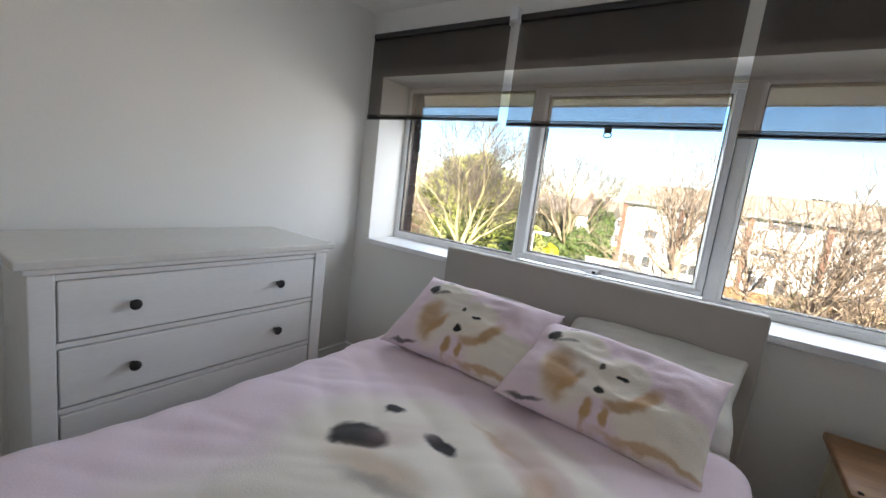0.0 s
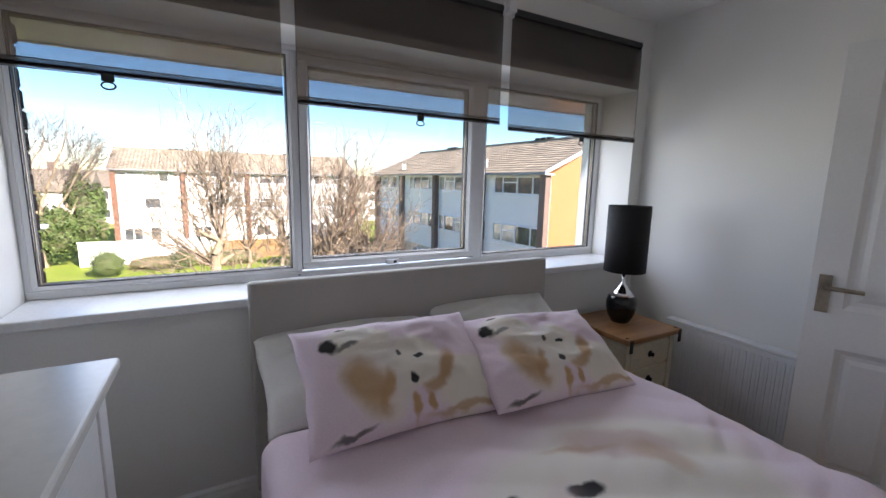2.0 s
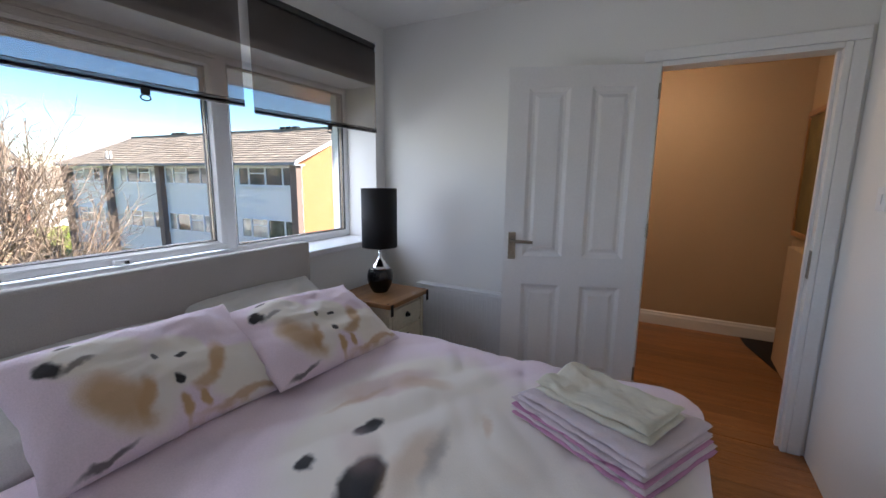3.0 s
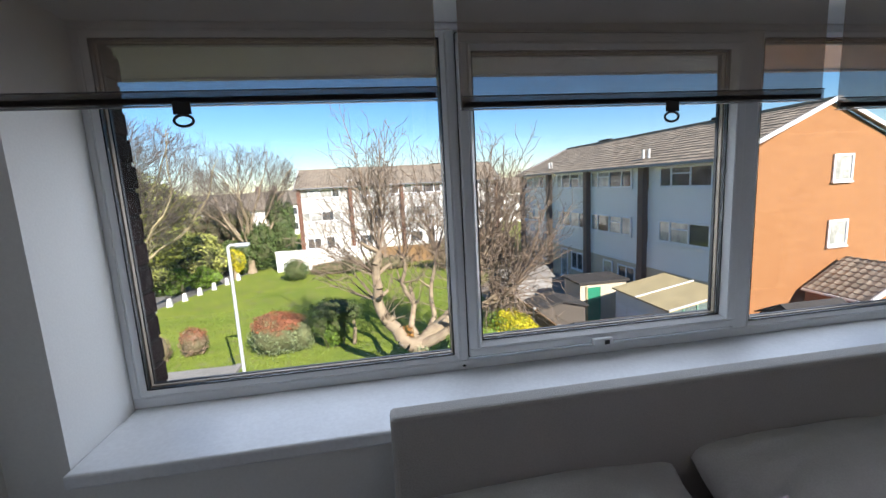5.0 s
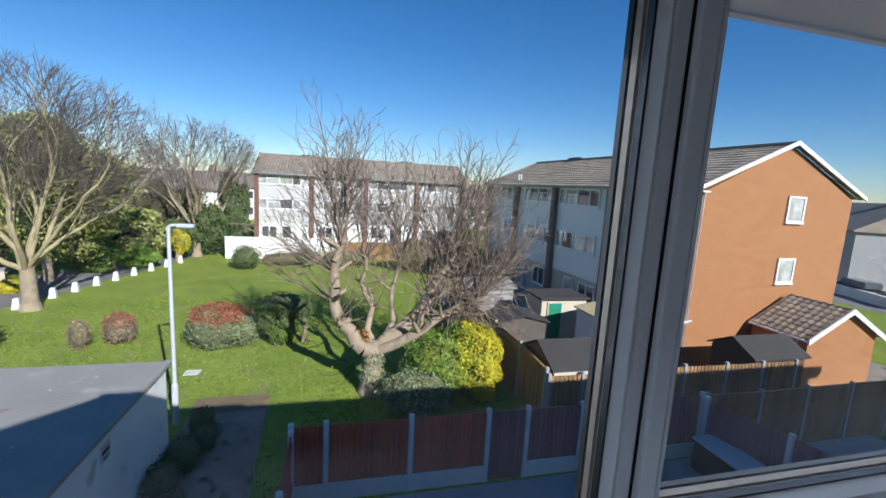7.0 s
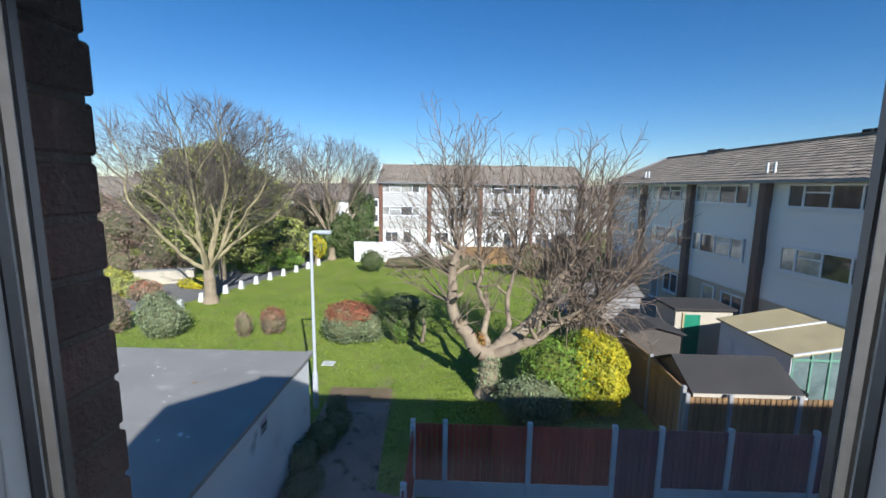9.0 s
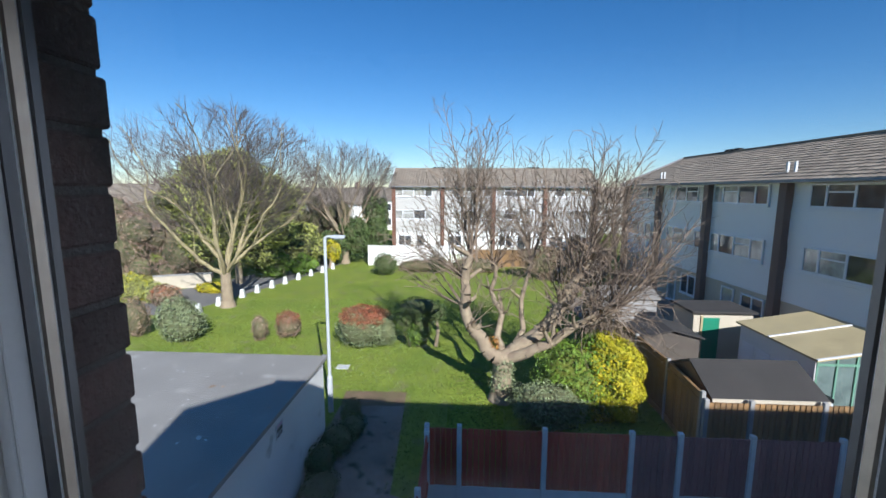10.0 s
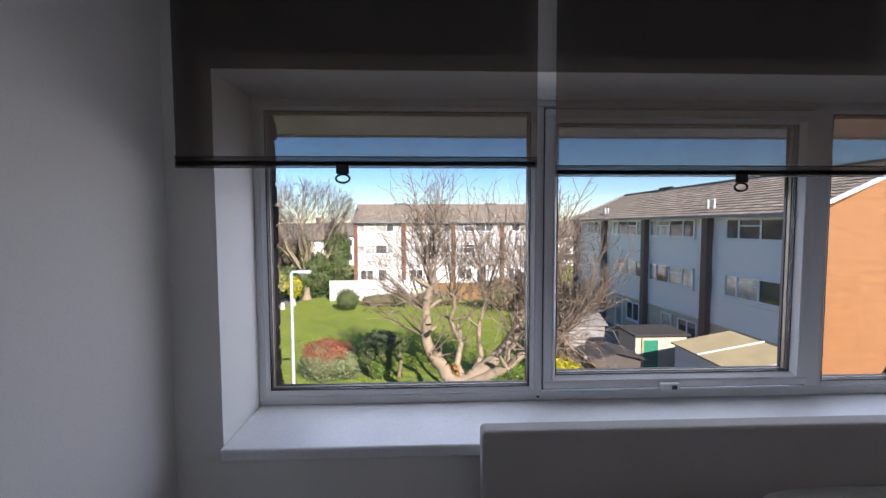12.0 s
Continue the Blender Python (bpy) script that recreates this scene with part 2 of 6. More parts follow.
# Duller, more purple slat colour for the right-hand panels and east side fence.
SLATP = mat("dull_maroon_slat", (0.235, 0.1, 0.1), 0.7, col2=(0.185, 0.08, 0.085), scale=3, var=0.15, fine=35, bump=0.25, stretch=(6, 6, 1), rnd=0.15)
SLATB = mat("weathered_brown_slat", (0.30, 0.165, 0.06), 0.85, col2=(0.19, 0.12, 0.055), scale=3, var=0.2, fine=35, bump=0.3, stretch=(6, 6, 1), rnd=0.25)
CONC = mat("grey_concrete", (0.36, 0.35, 0.33), 0.9, scale=3, var=0.12, fine=50, bump=0.3)
GALV = mat("pale_grey_painted_steel", (0.52, 0.54, 0.55), 0.45, scale=4, var=0.06, fine=50, bump=0.04)
GREEN = mat("green_paint", (0.02, 0.24, 0.13), 0.5, scale=4, var=0.1, fine=40, bump=0.1)
PGREEN = mat("pale_green_frame", (0.18, 0.36, 0.25), 0.5, scale=4, var=0.1, fine=40, bump=0.1)
GHGLASS = mat("milky_glazing", (0.20, 0.26, 0.24), 0.15, col2=(0.12, 0.16, 0.15), scale=2, var=0.1, fine=10, bump=0, spec=0.8)
CREAMR = mat("cream_corrugated_roof", (0.52, 0.42, 0.22), 0.7, col2=(0.42, 0.34, 0.18), scale=1.3, var=0.1, fine=20, bump=0.2)
GREYW = mat("grey_weathered_boards", (0.12, 0.10, 0.08), 0.9, scale=3, var=0.2, fine=30, bump=0.3, stretch=(6, 6, 1))
SHEDB = mat("red_brown_shed", (0.13, 0.055, 0.035), 0.8, scale=3, var=0.2, fine=30, bump=0.3, stretch=(1, 1, 8))
BARK = mat("grey_brown_bark", (0.37, 0.295, 0.19), 0.9, col2=(0.25, 0.185, 0.12), scale=5, var=0.25, fine=40, bump=0.7)
BARKY = mat("lichen_yellow_bark", (0.40, 0.335, 0.17), 0.9, col2=(0.28, 0.225, 0.13), scale=3, var=0.25, fine=30, bump=0.6)
TWIG = mat("grey_twig", (0.265, 0.195, 0.135), 0.9, scale=4, var=0.2, fine=30, bump=0)
TWIGD = mat("dark_purplish_twig", (0.17, 0.13, 0.11), 0.9, scale=4, var=0.2, fine=30, bump=0)


def leaf_mat(name, col, col2, rnd=0.45):
    m = mat(name, col, 0.6, col2=col2, scale=2.5, var=0.12, fine=20, bump=0, rnd=rnd, spec=0.3)
    m.node_tree.nodes["Principled BSDF"].inputs["Subsurface Weight"].default_value = 0.0
    return m


L_DARK = leaf_mat("dark_evergreen_leaf", (0.105, 0.15, 0.045), (0.07, 0.105, 0.03))
L_GREEN = leaf_mat("bright_green_leaf", (0.188, 0.294, 0.031), (0.112, 0.194, 0.022))
L_OLIVE = leaf_mat("olive_leaf", (0.46, 0.47, 0.13), (0.32, 0.34, 0.08))
L_YELL = leaf_mat("golden_yellow_leaf", (0.62, 0.50, 0.015), (0.34, 0.34, 0.015), 0.3)
L_RED = leaf_mat("russet_leaf", (0.38, 0.12, 0.055), (0.26, 0.11, 0.06))
L_BROWN = leaf_mat("dry_brown_leaf", (0.37, 0.25, 0.165), (0.26, 0.185, 0.12))
L_GREY = leaf_mat("grey_green_leaf", (0.25, 0.29, 0.14), (0.17, 0.205, 0.095))
L_FAR = leaf_mat("far_foliage", (0.11, 0.105, 0.06), (0.08, 0.075, 0.05))
# Inner foliage fills; the darker tones also carry the shade between leaves.
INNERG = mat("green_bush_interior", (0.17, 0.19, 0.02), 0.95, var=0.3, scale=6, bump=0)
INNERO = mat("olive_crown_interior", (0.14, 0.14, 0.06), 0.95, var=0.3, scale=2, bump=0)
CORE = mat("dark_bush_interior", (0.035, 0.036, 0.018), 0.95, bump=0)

# ---- helpers of the scene ----


def part(name, bm, material, parent=None, label="", smooth=False):
    me = bpy.data.meshes.new(name)
    bm.to_mesh(me)
    bm.free()
    me.materials.append(material)
    if smooth:
        me.polygons.foreach_set("use_smooth", [True] * len(me.polygons))
    ob = new(name, me)
    ob.parent = parent
    if label:
        ob["label"] = label
    return ob


def pydata(name, verts, faces, material, parent=None, label="", smooth=False):
    me = bpy.data.meshes.new(name)
    me.from_pydata([tuple(v) for v in verts], [], [tuple(f) for f in faces])
    me.materials.append(material)
    if smooth:
        me.polygons.foreach_set("use_smooth", [True] * len(me.polygons))
    ob = new(name, me)
    ob.parent = parent
    if label:
        ob["label"] = label
    return ob


def thing(name, at, label, category, group="", kind="", turn=0.0):
    ob = new(name)
    ob.empty_display_size = 0.1
    ob.matrix_world = pose(*at, 0, 0, turn)
    return tagged(ob, label, category, group, kind)


def add_box(bm, x0, x1, y0, y1, z0, z1, bevel=0.0, seg=2):
    m = Matrix.Translation(((x0 + x1) / 2, (y0 + y1) / 2, (z0 + z1) / 2)) @ Matrix.Diagonal((x1 - x0, y1 - y0, z1 - z0, 1))
    vs = bmesh.ops.create_cube(bm, size=1, matrix=m)["verts"]
    if bevel:
        es = list({e for v in vs for e in v.link_edges})
        bmesh.ops.bevel(bm, geom=es, offset=bevel, segments=seg, affect="EDGES", profile=0.5)
    return bm


def box(name, x0, x1, y0, y1, z0, z1, material, parent=None, label="", bevel=0.0, seg=2):
    return part(name, add_box(bmesh.new(), x0, x1, y0, y1, z0, z1, bevel, seg), material, parent, label)


def lathe(name, profile, material, parent=None, label="", n=32, at=(0, 0, 0)):
    verts, faces = [], []
    for r, z in profile:
        for k in range(n):
            a = 2 * math.pi * k / n
            verts.append((at[0] + r * math.cos(a), at[1] + r * math.sin(a), at[2] + z))
    for i in range(len(profile) - 1):
        for k in range(n):
            k2 = (k + 1) % n
            faces.append((i * n + k, i * n + k2, (i + 1) * n + k2, (i + 1) * n + k))
    faces.append(tuple(range(n - 1, -1, -1)))
    faces.append(tuple((len(profile) - 1) * n + k for k in range(n)))
    return pydata(name, verts, faces, material, parent, label, smooth=True)


def tube_data(segs, verts, faces):
    """Tapered tubes: rows of (start, end, start radius, end radius, sides)."""
    for p0, p1, r0, r1, n in segs:
        d = (p1 - p0)
        if d.length < 1e-6:
            continue
        d.normalize()
        a = d.orthogonal().normalized()
        b = d.cross(a)
        i0 = len(verts)
        for p, r in ((p0, r0), (p1, r1)):
            for k in range(n):
                t = 2 * math.pi * k / n
                verts.append(p + a * (r * math.cos(t)) + b * (r * math.sin(t)))
        for k in range(n):
            k2 = (k + 1) % n
            faces.append((i0 + k, i0 + k2, i0 + n + k2, i0 + n + k))


def tubes(name, segs, material, parent=None, label="", smooth=True):
    verts, faces = [], []
    tube_data(segs, verts, faces)
    return pydata(name, verts, faces, material, parent, label, smooth)


def extrude_profile(name, pts, axis, a0, a1, material, parent=None, label=""):
    """A flat outline drawn out along x or y: outline pairs are (other horizontal axis, z)."""
    verts = [((a, p, z) if axis == "x" else (p, a, z)) for a in (a0, a1) for p, z in pts]
    n = len(pts)
    faces = [tuple(range(n)), tuple(range(2 * n - 1, n - 1, -1))]
    faces += [(i, n + i, n + (i + 1) % n, (i + 1) % n) for i in range(n)]
    ob = pydata(name, verts, faces, material, parent, label)
    bm = bmesh.new()
    bm.from_mesh(ob.data)
    bmesh.ops.recalc_face_normals(bm, faces=bm.faces)
    bm.to_mesh(ob.data)
    bm.free()
    return ob


G = -5.6                       # ground level outside, from the bedroom floor
XW, XE, YS, YN, HC = -1.19, 1.90, 1.64, 4.12, 2.29   # bedroom walls and ceiling

# ---- bedroom shell ----
WX0, WX1, WZ0, WZ1, YF = -1.062, 1.80, 0.885, 1.905, 4.37   # window recess and inner face of its frame
YO = 4.53                      # outer face of the facade


def structure(name, label, category="wall"):
    return thing(name, (0, 0, 0), label, category, kind="structure")


wn_ = structure("wall_north", "off-white painted wall around the wide bedroom window")
box("wall_panel", XW - 0.25, XE + 0.1, YN, YO - 0.05, -0.3, WZ0 - 0.035, WALL, wn_)
box("wall_panel", XW - 0.25, XE + 0.1, YN, YO - 0.05, WZ1, HC + 0.2, WALL, wn_)
box("wall_panel", XW - 0.25, WX0, YN, YO - 0.05, WZ0 - 0.035, WZ1, WALL, wn_)
box("wall_panel", WX1, XE + 0.1, YN, YO - 0.05, WZ0 - 0.035, WZ1, WALL, wn_)
ww = structure("wall_west", "plain off-white painted bedroom wall beside the dresser")
box("wall_panel", XW - 0.25, XW, YS - 0.1, YN, -0.3, HC + 0.2, WALL, ww)
ws = structure("wall_south", "plain off-white painted bedroom wall")
box("wall_panel", XW, XE, YS - 0.1, YS, -0.3, HC + 0.2, WALL, ws)
DY0, DY1, DZ = 1.71, 2.44, 1.888
we = structure("wall_east", "off-white painted wall with a doorway to the landing")
box("wall_panel", XE, XE + 0.1, DY1, YN, 0, HC + 0.2, WALL, we)
box("wall_panel", XE, XE + 0.1, 1.3, DY0, 0, HC + 0.2, WALL, we)
box("wall_panel", XE, XE + 0.1, DY0, DY1, DZ, HC + 0.2, WALL, we)
ce = box("ceiling", XW - 0.2, 4.2, YS - 0.6, YN + 0.05, HC, HC + 0.12, CEIL)
tagged(ce, "plain white painted flat ceiling", "ceiling", kind="structure")
fs = box("subfloor", XW - 0.2, 4.2, YS - 0.6, YN, -0.3, -0.022, SOIL)
tagged(fs, "dark base below the floorboards", "floor", kind="structure")

# skirting boards
sk = structure("baseboard", "white gloss painted moulded skirting board", "baseboard")


def skirt(x0, y0, x1, y1, nx, ny, mtl=TRIM):
    prof = [(0.0, 0.0), (0.018, 0.0), (0.018, 0.085), (0.012, 0.1), (0.012, 0.112), (0.0, 0.122)]
    verts = []
    for x, y in ((x0, y0), (x1, y1)):
        verts += [(x + nx * d, y + ny * d, z) for d, z in prof]
    n = len(prof)
    faces = [(i, i + 1, n + i + 1, n + i) for i in range(n - 1)] + [tuple(range(n)), tuple(range(2 * n - 1, n - 1, -1))]
    pydata("skirting_length", verts, faces, mtl, sk)


skirt(XW, YN, XE, YN, 0, -1)
skirt(XW, YS, XW, YN, 1, 0)
skirt(XE, DY1 + 0.06, XE, YN, -1, 0)

# door frame with architrave
df = structure("door_frame", "white gloss painted door lining and architrave", "door frame")
for y0, y1 in ((DY0 - 0.055, DY0 - 0.001), (DY1 + 0.001, DY1 + 0.055)):
    box("architrave", XE - 0.016, XE - 0.001, y0, y1, 0, DZ + 0.0, TRIM, df, bevel=0.004)
box("architrave", XE - 0.016, XE - 0.001, DY0 - 0.055, DY1 + 0.055, DZ + 0.001, DZ + 0.055, TRIM, df, bevel=0.004)
box("jamb", XE - 0.014, XE + 0.104, DY0, DY0 + 0.025, 0, DZ, TRIM, df, bevel=0.003)
box("jamb", XE - 0.014, XE + 0.104, DY1 - 0.025, DY1, 0, DZ, TRIM, df, bevel=0.003)
box("head", XE - 0.014, XE + 0.104, DY0 + 0.026, DY1 - 0.026, DZ - 0.025, DZ, TRIM, df, bevel=0.003)
box("door_stop", XE + 0.03, XE + 0.06, DY0 + 0.026, DY0 + 0.038, 0, DZ - 0.026, TRIM, df)
box("strike_plate", XE - 0.0155, XE + 0.02, DY0 + 0.0255, DY0 + 0.0275, 0.87, 1.0, BRUSHED, df, "brushed metal strike plate")

# panelled door, wide open
ang = math.degrees(math.atan2(3.104 - 2.41, 1.628 - 1.875)) - 90
dr = thing("door_1", (1.875, 2.42, 0.008), "open white painted four-panel door with lever handle", "door", kind="structure", turn=ang)
DW, DH, DT = 0.735, 1.868, 0.035


def door_leaf(parent):
    bm = bmesh.new()
    # leaf lies along local y from the hinge, its faces look to local x
    stiles = [(0, 0.105), (0.315, 0.42), (0.63, DW)]
    for a, b in stiles:
        add_box(bm, 0, DT, a, b, 0, DH)
    for z0, z1 in ((0, 0.2), (0.72, 0.88), (1.765, DH)):
        add_box(bm, 0.0005, DT - 0.0005, 0.105, 0.315, z0, z1)
        add_box(bm, 0.0005, DT - 0.0005, 0.42, 0.63, z0, z1)
    part("door_leaf", bm, TRIM, parent)
    for a, b in ((0.105, 0.315), (0.42, 0.63)):
        for z0, z1 in ((0.2, 0.72), (0.88, 1.765)):
            bm = bmesh.new()
            d = 0.02
            for s in (0, 1):
                x_out, x_in, x_top = (0.003, 0.012, 0.005) if s == 0 else (DT - 0.003, DT - 0.012, DT - 0.005)
                rings = []
                for off, x in ((0, x_out), (d, x_in), (d + 0.014, x_in), (d + 0.032, x_top)):
                    rings.append([bm.verts.new((x, yy, zz)) for yy, zz in ((a + off, z0 + off), (b - off, z0 + off), (b - off, z1 - off), (a + off, z1 - off))])
                for r0, r1 in zip(rings, rings[1:]):
                    for k in range(4):
                        bm.faces.new((r0[k], r0[(k + 1) % 4], r1[(k + 1) % 4], r1[k]))
                bm.faces.new(rings[-1])
            bmesh.ops.recalc_face_normals(bm, faces=bm.faces)
            part("door_panel", bm, TRIM, parent)
    for s, x in ((1, 0.0), (-1, DT)):
        h = box("back_plate", x - 0.008 if s == 1 else x, x if s == 1 else x + 0.008, DW - 0.065, DW - 0.025, 0.86, 1.01, BRUSHED, parent, "brushed nickel back plate", 0.003)
        dx = -1 if s == 1 else 1
        p = [Vector((x, DW - 0.045, 0.965)), Vector((x + dx * 0.045, DW - 0.045, 0.965)), Vector((x + dx * 0.05, DW - 0.06, 0.965)), Vector((x + dx * 0.052, DW - 0.155, 0.963))]
        tubes("lever", [(p[i], p[i + 1], 0.009, 0.008, 10) for i in range(3)], BRUSHED, h, "brushed nickel lever")
    for z in (0.2, 1.0, 1.7):
        tubes("hinge", [(Vector((-0.004, -0.004, z)), Vector((-0.004, -0.004, z + 0.075)), 0.006, 0.006, 8)], BRUSHED, parent)


door_leaf(dr)

# light switch beside the doorway
sw = thing("light_switch", (1.55, YS, 1.25), "white plastic light switch on the bedroom wall", "light switch")
box("plate", -0.043, 0.043, 0.0005, 0.009, -0.043, 0.043, UPVC, sw, "", 0.003)
box("rocker", -0.012, 0.012, 0.009, 0.013, -0.018, 0.018, UPVC, sw, "", 0.002)

# window board (sill)
si = tagged(box("window_sill", WX0 + 0.001, WX1 - 0.001, YN - 0.03, YF + 0.02, WZ0 - 0.034, WZ0, SILLM, None, "", 0.006), "white gloss painted window board, slightly marked", "window sill", kind="structure")

# window: three lights in white upvc, the middle one a casement
w1 = thing("window_1", (0, 0, 0), "wide three-light white upvc window above the bed", "window", kind="structure")
FY0, FY1 = YF, YF + 0.06
GZ0, GZ1 = 0.932, 1.868
BEAD = 0.017                   # sloped glazing bead round each pane
box("window_frame", WX0, WX1, FY0, FY1, WZ0, GZ0 - BEAD, UPVC, w1, "", 0.004)
box("window_frame", WX0, WX1, FY0, FY1, GZ1 + BEAD, WZ1, UPVC, w1, "", 0.004)
box("window_frame", WX0, -1.027 - BEAD, FY0, FY1, GZ0 - BEAD, GZ1 + BEAD, UPVC, w1, "", 0.003)
box("window_frame", 1.768 + BEAD, WX1, FY0, FY1, GZ0 - BEAD, GZ1 + BEAD, UPVC, w1, "", 0.003)
box("mullion", -0.144 + BEAD, -0.102, FY0, FY1, GZ0 - BEAD, GZ1 + BEAD, UPVC, w1, "", 0.004)
box("mullion", 0.832, 0.905 - BEAD, FY0, FY1, GZ0 - BEAD, GZ1 + BEAD, UPVC, w1, "", 0.004)


def rim(name, x0, x1, z0, z1, t, y0, y1, material, parent, label):
    for a, b, c, d in ((x0, x1, z0, z0 + t), (x0, x1, z1 - t, z1), (x0, x0 + t, z0 + t, z1 - t), (x1 - t, x1, z0 + t, z1 - t)):
        box(name, a, b, y0, y1, c, d, material, parent, label)


def bead(parent, x0, x1, z0, z1, w, front, back, deep):
    """A mitred glazing bead: its face slopes from the frame's front down to the pane's edge."""
    verts, faces = [], []
    for o, y in ((w, front), (w * 0.72, front - 0.0015), (0.0, back), (0.0, deep), (w, deep)):
        verts += [(x0 - o, y, z0 - o), (x1 + o, y, z0 - o), (x1 + o, y, z1 + o), (x0 - o, y, z1 + o)]
    for r in range(5):
        q = (r + 1) % 5
        faces += [(r * 4 + k, r * 4 + (k + 1) % 4, q * 4 + (k + 1) % 4, q * 4 + k) for k in range(4)]
    ob = pydata("glazing_bead", verts, faces, UPVC, parent)
    bm = bmesh.new()
    bm.from_mesh(ob.data)
    bmesh.ops.recalc_face_normals(bm, faces=bm.faces)
    bm.to_mesh(ob.data)
    bm.free()


def glazing(parent, x0, x1, z0, z1, y, front):
    """A sealed double-glazed unit: bead, inner gasket, pane, perforated spacer, pane, outer gasket."""
    bead(parent, x0, x1, z0, z1, BEAD - 0.0005, front, y - 0.012, FY1 - 0.008)
    rim("gasket", x0, x1, z0, z1, 0.0035, y - 0.012, y, GASKET, parent, "black rubber gasket")
    rim("spacer", x0, x1, z0, z1, 0.005, y + 0.006, y + 0.018, SPACER, parent, "perforated aluminium glazing spacer")
    rim("gasket", x0, x1, z0, z1, 0.005, y + 0.024, y + 0.034, GASKET, parent, "black rubber gasket")
    for a in (0.001, 0.019):
        p = box("pane", x0 + 0.001, x1 - 0.001, y + a, y + a + 0.004, z0 + 0.001, z1 - 0.001, GLASS, parent, "clear glass")
        p.visible_shadow = False


glazing(w1, -1.027, -0.144, GZ0, GZ1, FY0 + 0.022, FY0 + 0.001)
glazing(w1, 0.905, 1.768, GZ0, GZ1, FY0 + 0.022, FY0 + 0.001)
cs = thing("casement", (0, 0, 0), "", "")
for k in ("label", "category"):
    if k in cs:
        del cs[k]
cs.parent = w1
CX0, CX1, CZ0, CZ1 = -0.100, 0.830, 0.928, 1.874
SX0, SX1, SZ0, SZ1 = -0.054, 0.785, 0.970, 1.832     # the casement's pane
for a, b, c, d in ((CX0, CX1, CZ0, SZ0 - BEAD), (CX0, CX1, SZ1 + BEAD, CZ1), (CX0, SX0 - BEAD, SZ0 - BEAD, SZ1 + BEAD), (SX1 + BEAD, CX1, SZ0 - BEAD, SZ1 + BEAD)):
    box("sash", a, b, FY0 - 0.012, FY1 - 0.006, c, d, UPVC, cs, "", 0.004)
glazing(cs, SX0, SX1, SZ0, SZ1, FY0 + 0.02, FY0 - 0.011)
for a, b, c, d in ((CX0, CX1, CZ0 - 0.004, CZ0 - 0.0005), (CX0, CX1, CZ1 + 0.0005, CZ1 + 0.004), (CX1 + 0.0002, CX1 + 0.0018, CZ0, CZ1), (CX0 - 0.0018, CX0 - 0.0002, CZ0, CZ1)):
    box("seal", a, b, FY0 - 0.0012, FY0 + 0.02, c, d, GASKET, cs, "black seal round the sash")
hd = box("handle_base", 0.30, 0.37, FY0 - 0.032, FY0 - 0.0125, 0.924, 0.948, UPVC, cs, "white espagnolette handle", 0.005)
box("lock", 0.338, 0.354, FY0 - 0.036, FY0 - 0.0325, 0.929, 0.942, BLACKP, cs, "black lock button")
lathe("screw_cap", [(0.001, 0.0), (0.006, 0.002), (0.006, 0.004), (0.001, 0.006)], BLACKP, w1, "small black screw cap", 10, (-0.117, FY0 - 0.003, 0.897))

# roller blinds


def roller_blind(x0, x1, zb, pull):
    t = thing("roller_blind", ((x0 + x1) / 2, YN - 0.026, 2.155), "half-lowered dark translucent screen roller blind", "blind", "blinds over the window")
    w = (x1 - x0) / 2
    box("fabric", -w, w, -0.001, 0.0, zb - 2.155, -0.01, BLIND, t, "dark see-through screen fabric")
    tubes("roller", [(Vector((-w, 0.012, -0.012)), Vector((w, 0.012, -0.012)), 0.019, 0.019, 20)], RAIL, t)
    for s in (-1, 1):
        box("bracket", s * w - 0.004 * (s > 0), s * w + 0.004 * (s < 0), -0.012, 0.034, -0.045, 0.012, UPVC, t, "white plastic bracket")
    hz = zb - 2.155
    box("bottom_rail", -w + 0.004, w - 0.004, -0.004, 0.004, hz + 0.0, hz + 0.012, RAIL, t, "dark hem bar", 0.002)
    box("hem_pocket", -w, w, -0.0065, -0.0055, hz - 0.004, hz + 0.024, BLIND, t, "doubled fabric of the hem pocket")
    box("hem_stitch", -w, w, -0.0075, -0.0068, hz + 0.0215, hz + 0.024, RAIL, t)
    box("hem_stitch", -w, w, -0.0075, 0.0055, hz - 0.0055, hz - 0.0042, RAIL, t)
    px = pull - (x0 + x1) / 2
    tab = box("pull_tab", px - 0.017, px + 0.017, -0.0115, -0.008, zb - 2.155 - 0.022, zb - 2.155 + 0.002, BLACKP, t, "black plastic pull tab", 0.001)
    ring = []
    for k in range(20):
        a, b = 2 * math.pi * k / 20, 2 * math.pi * (k + 1) / 20
        ring.append((Vector((px + 0.018 * math.cos(a), -0.008, zb - 2.155 - 0.034 + 0.011 * math.sin(a))), Vector((px + 0.018 * math.cos(b), -0.008, zb - 2.155 - 0.034 + 0.011 * math.sin(b))), 0.003, 0.003, 6))
    tubes("pull_ring", ring, BLACKP, tab)
    return t


roller_blind(-1.145, -0.2, 1.648, -0.715)
roller_blind(-0.15, 0.785, 1.626, 0.36)
roller_blind(0.835, 1.77, 1.603, 1.33)
for x in (-0.178, 0.823):
    box("centre_bracket", x - 0.02, x + 0.02, YN - 0.05, YN - 0.001, 2.13, 2.19, UPVC, bpy.data.objects["roller_blind"] if x < 0 else bpy.data.objects["roller_blind.001"], "white plastic bracket").matrix_parent_inverse = (bpy.data.objects["roller_blind"] if x < 0 else bpy.data.objects["roller_blind.001"]).matrix_world.inverted()

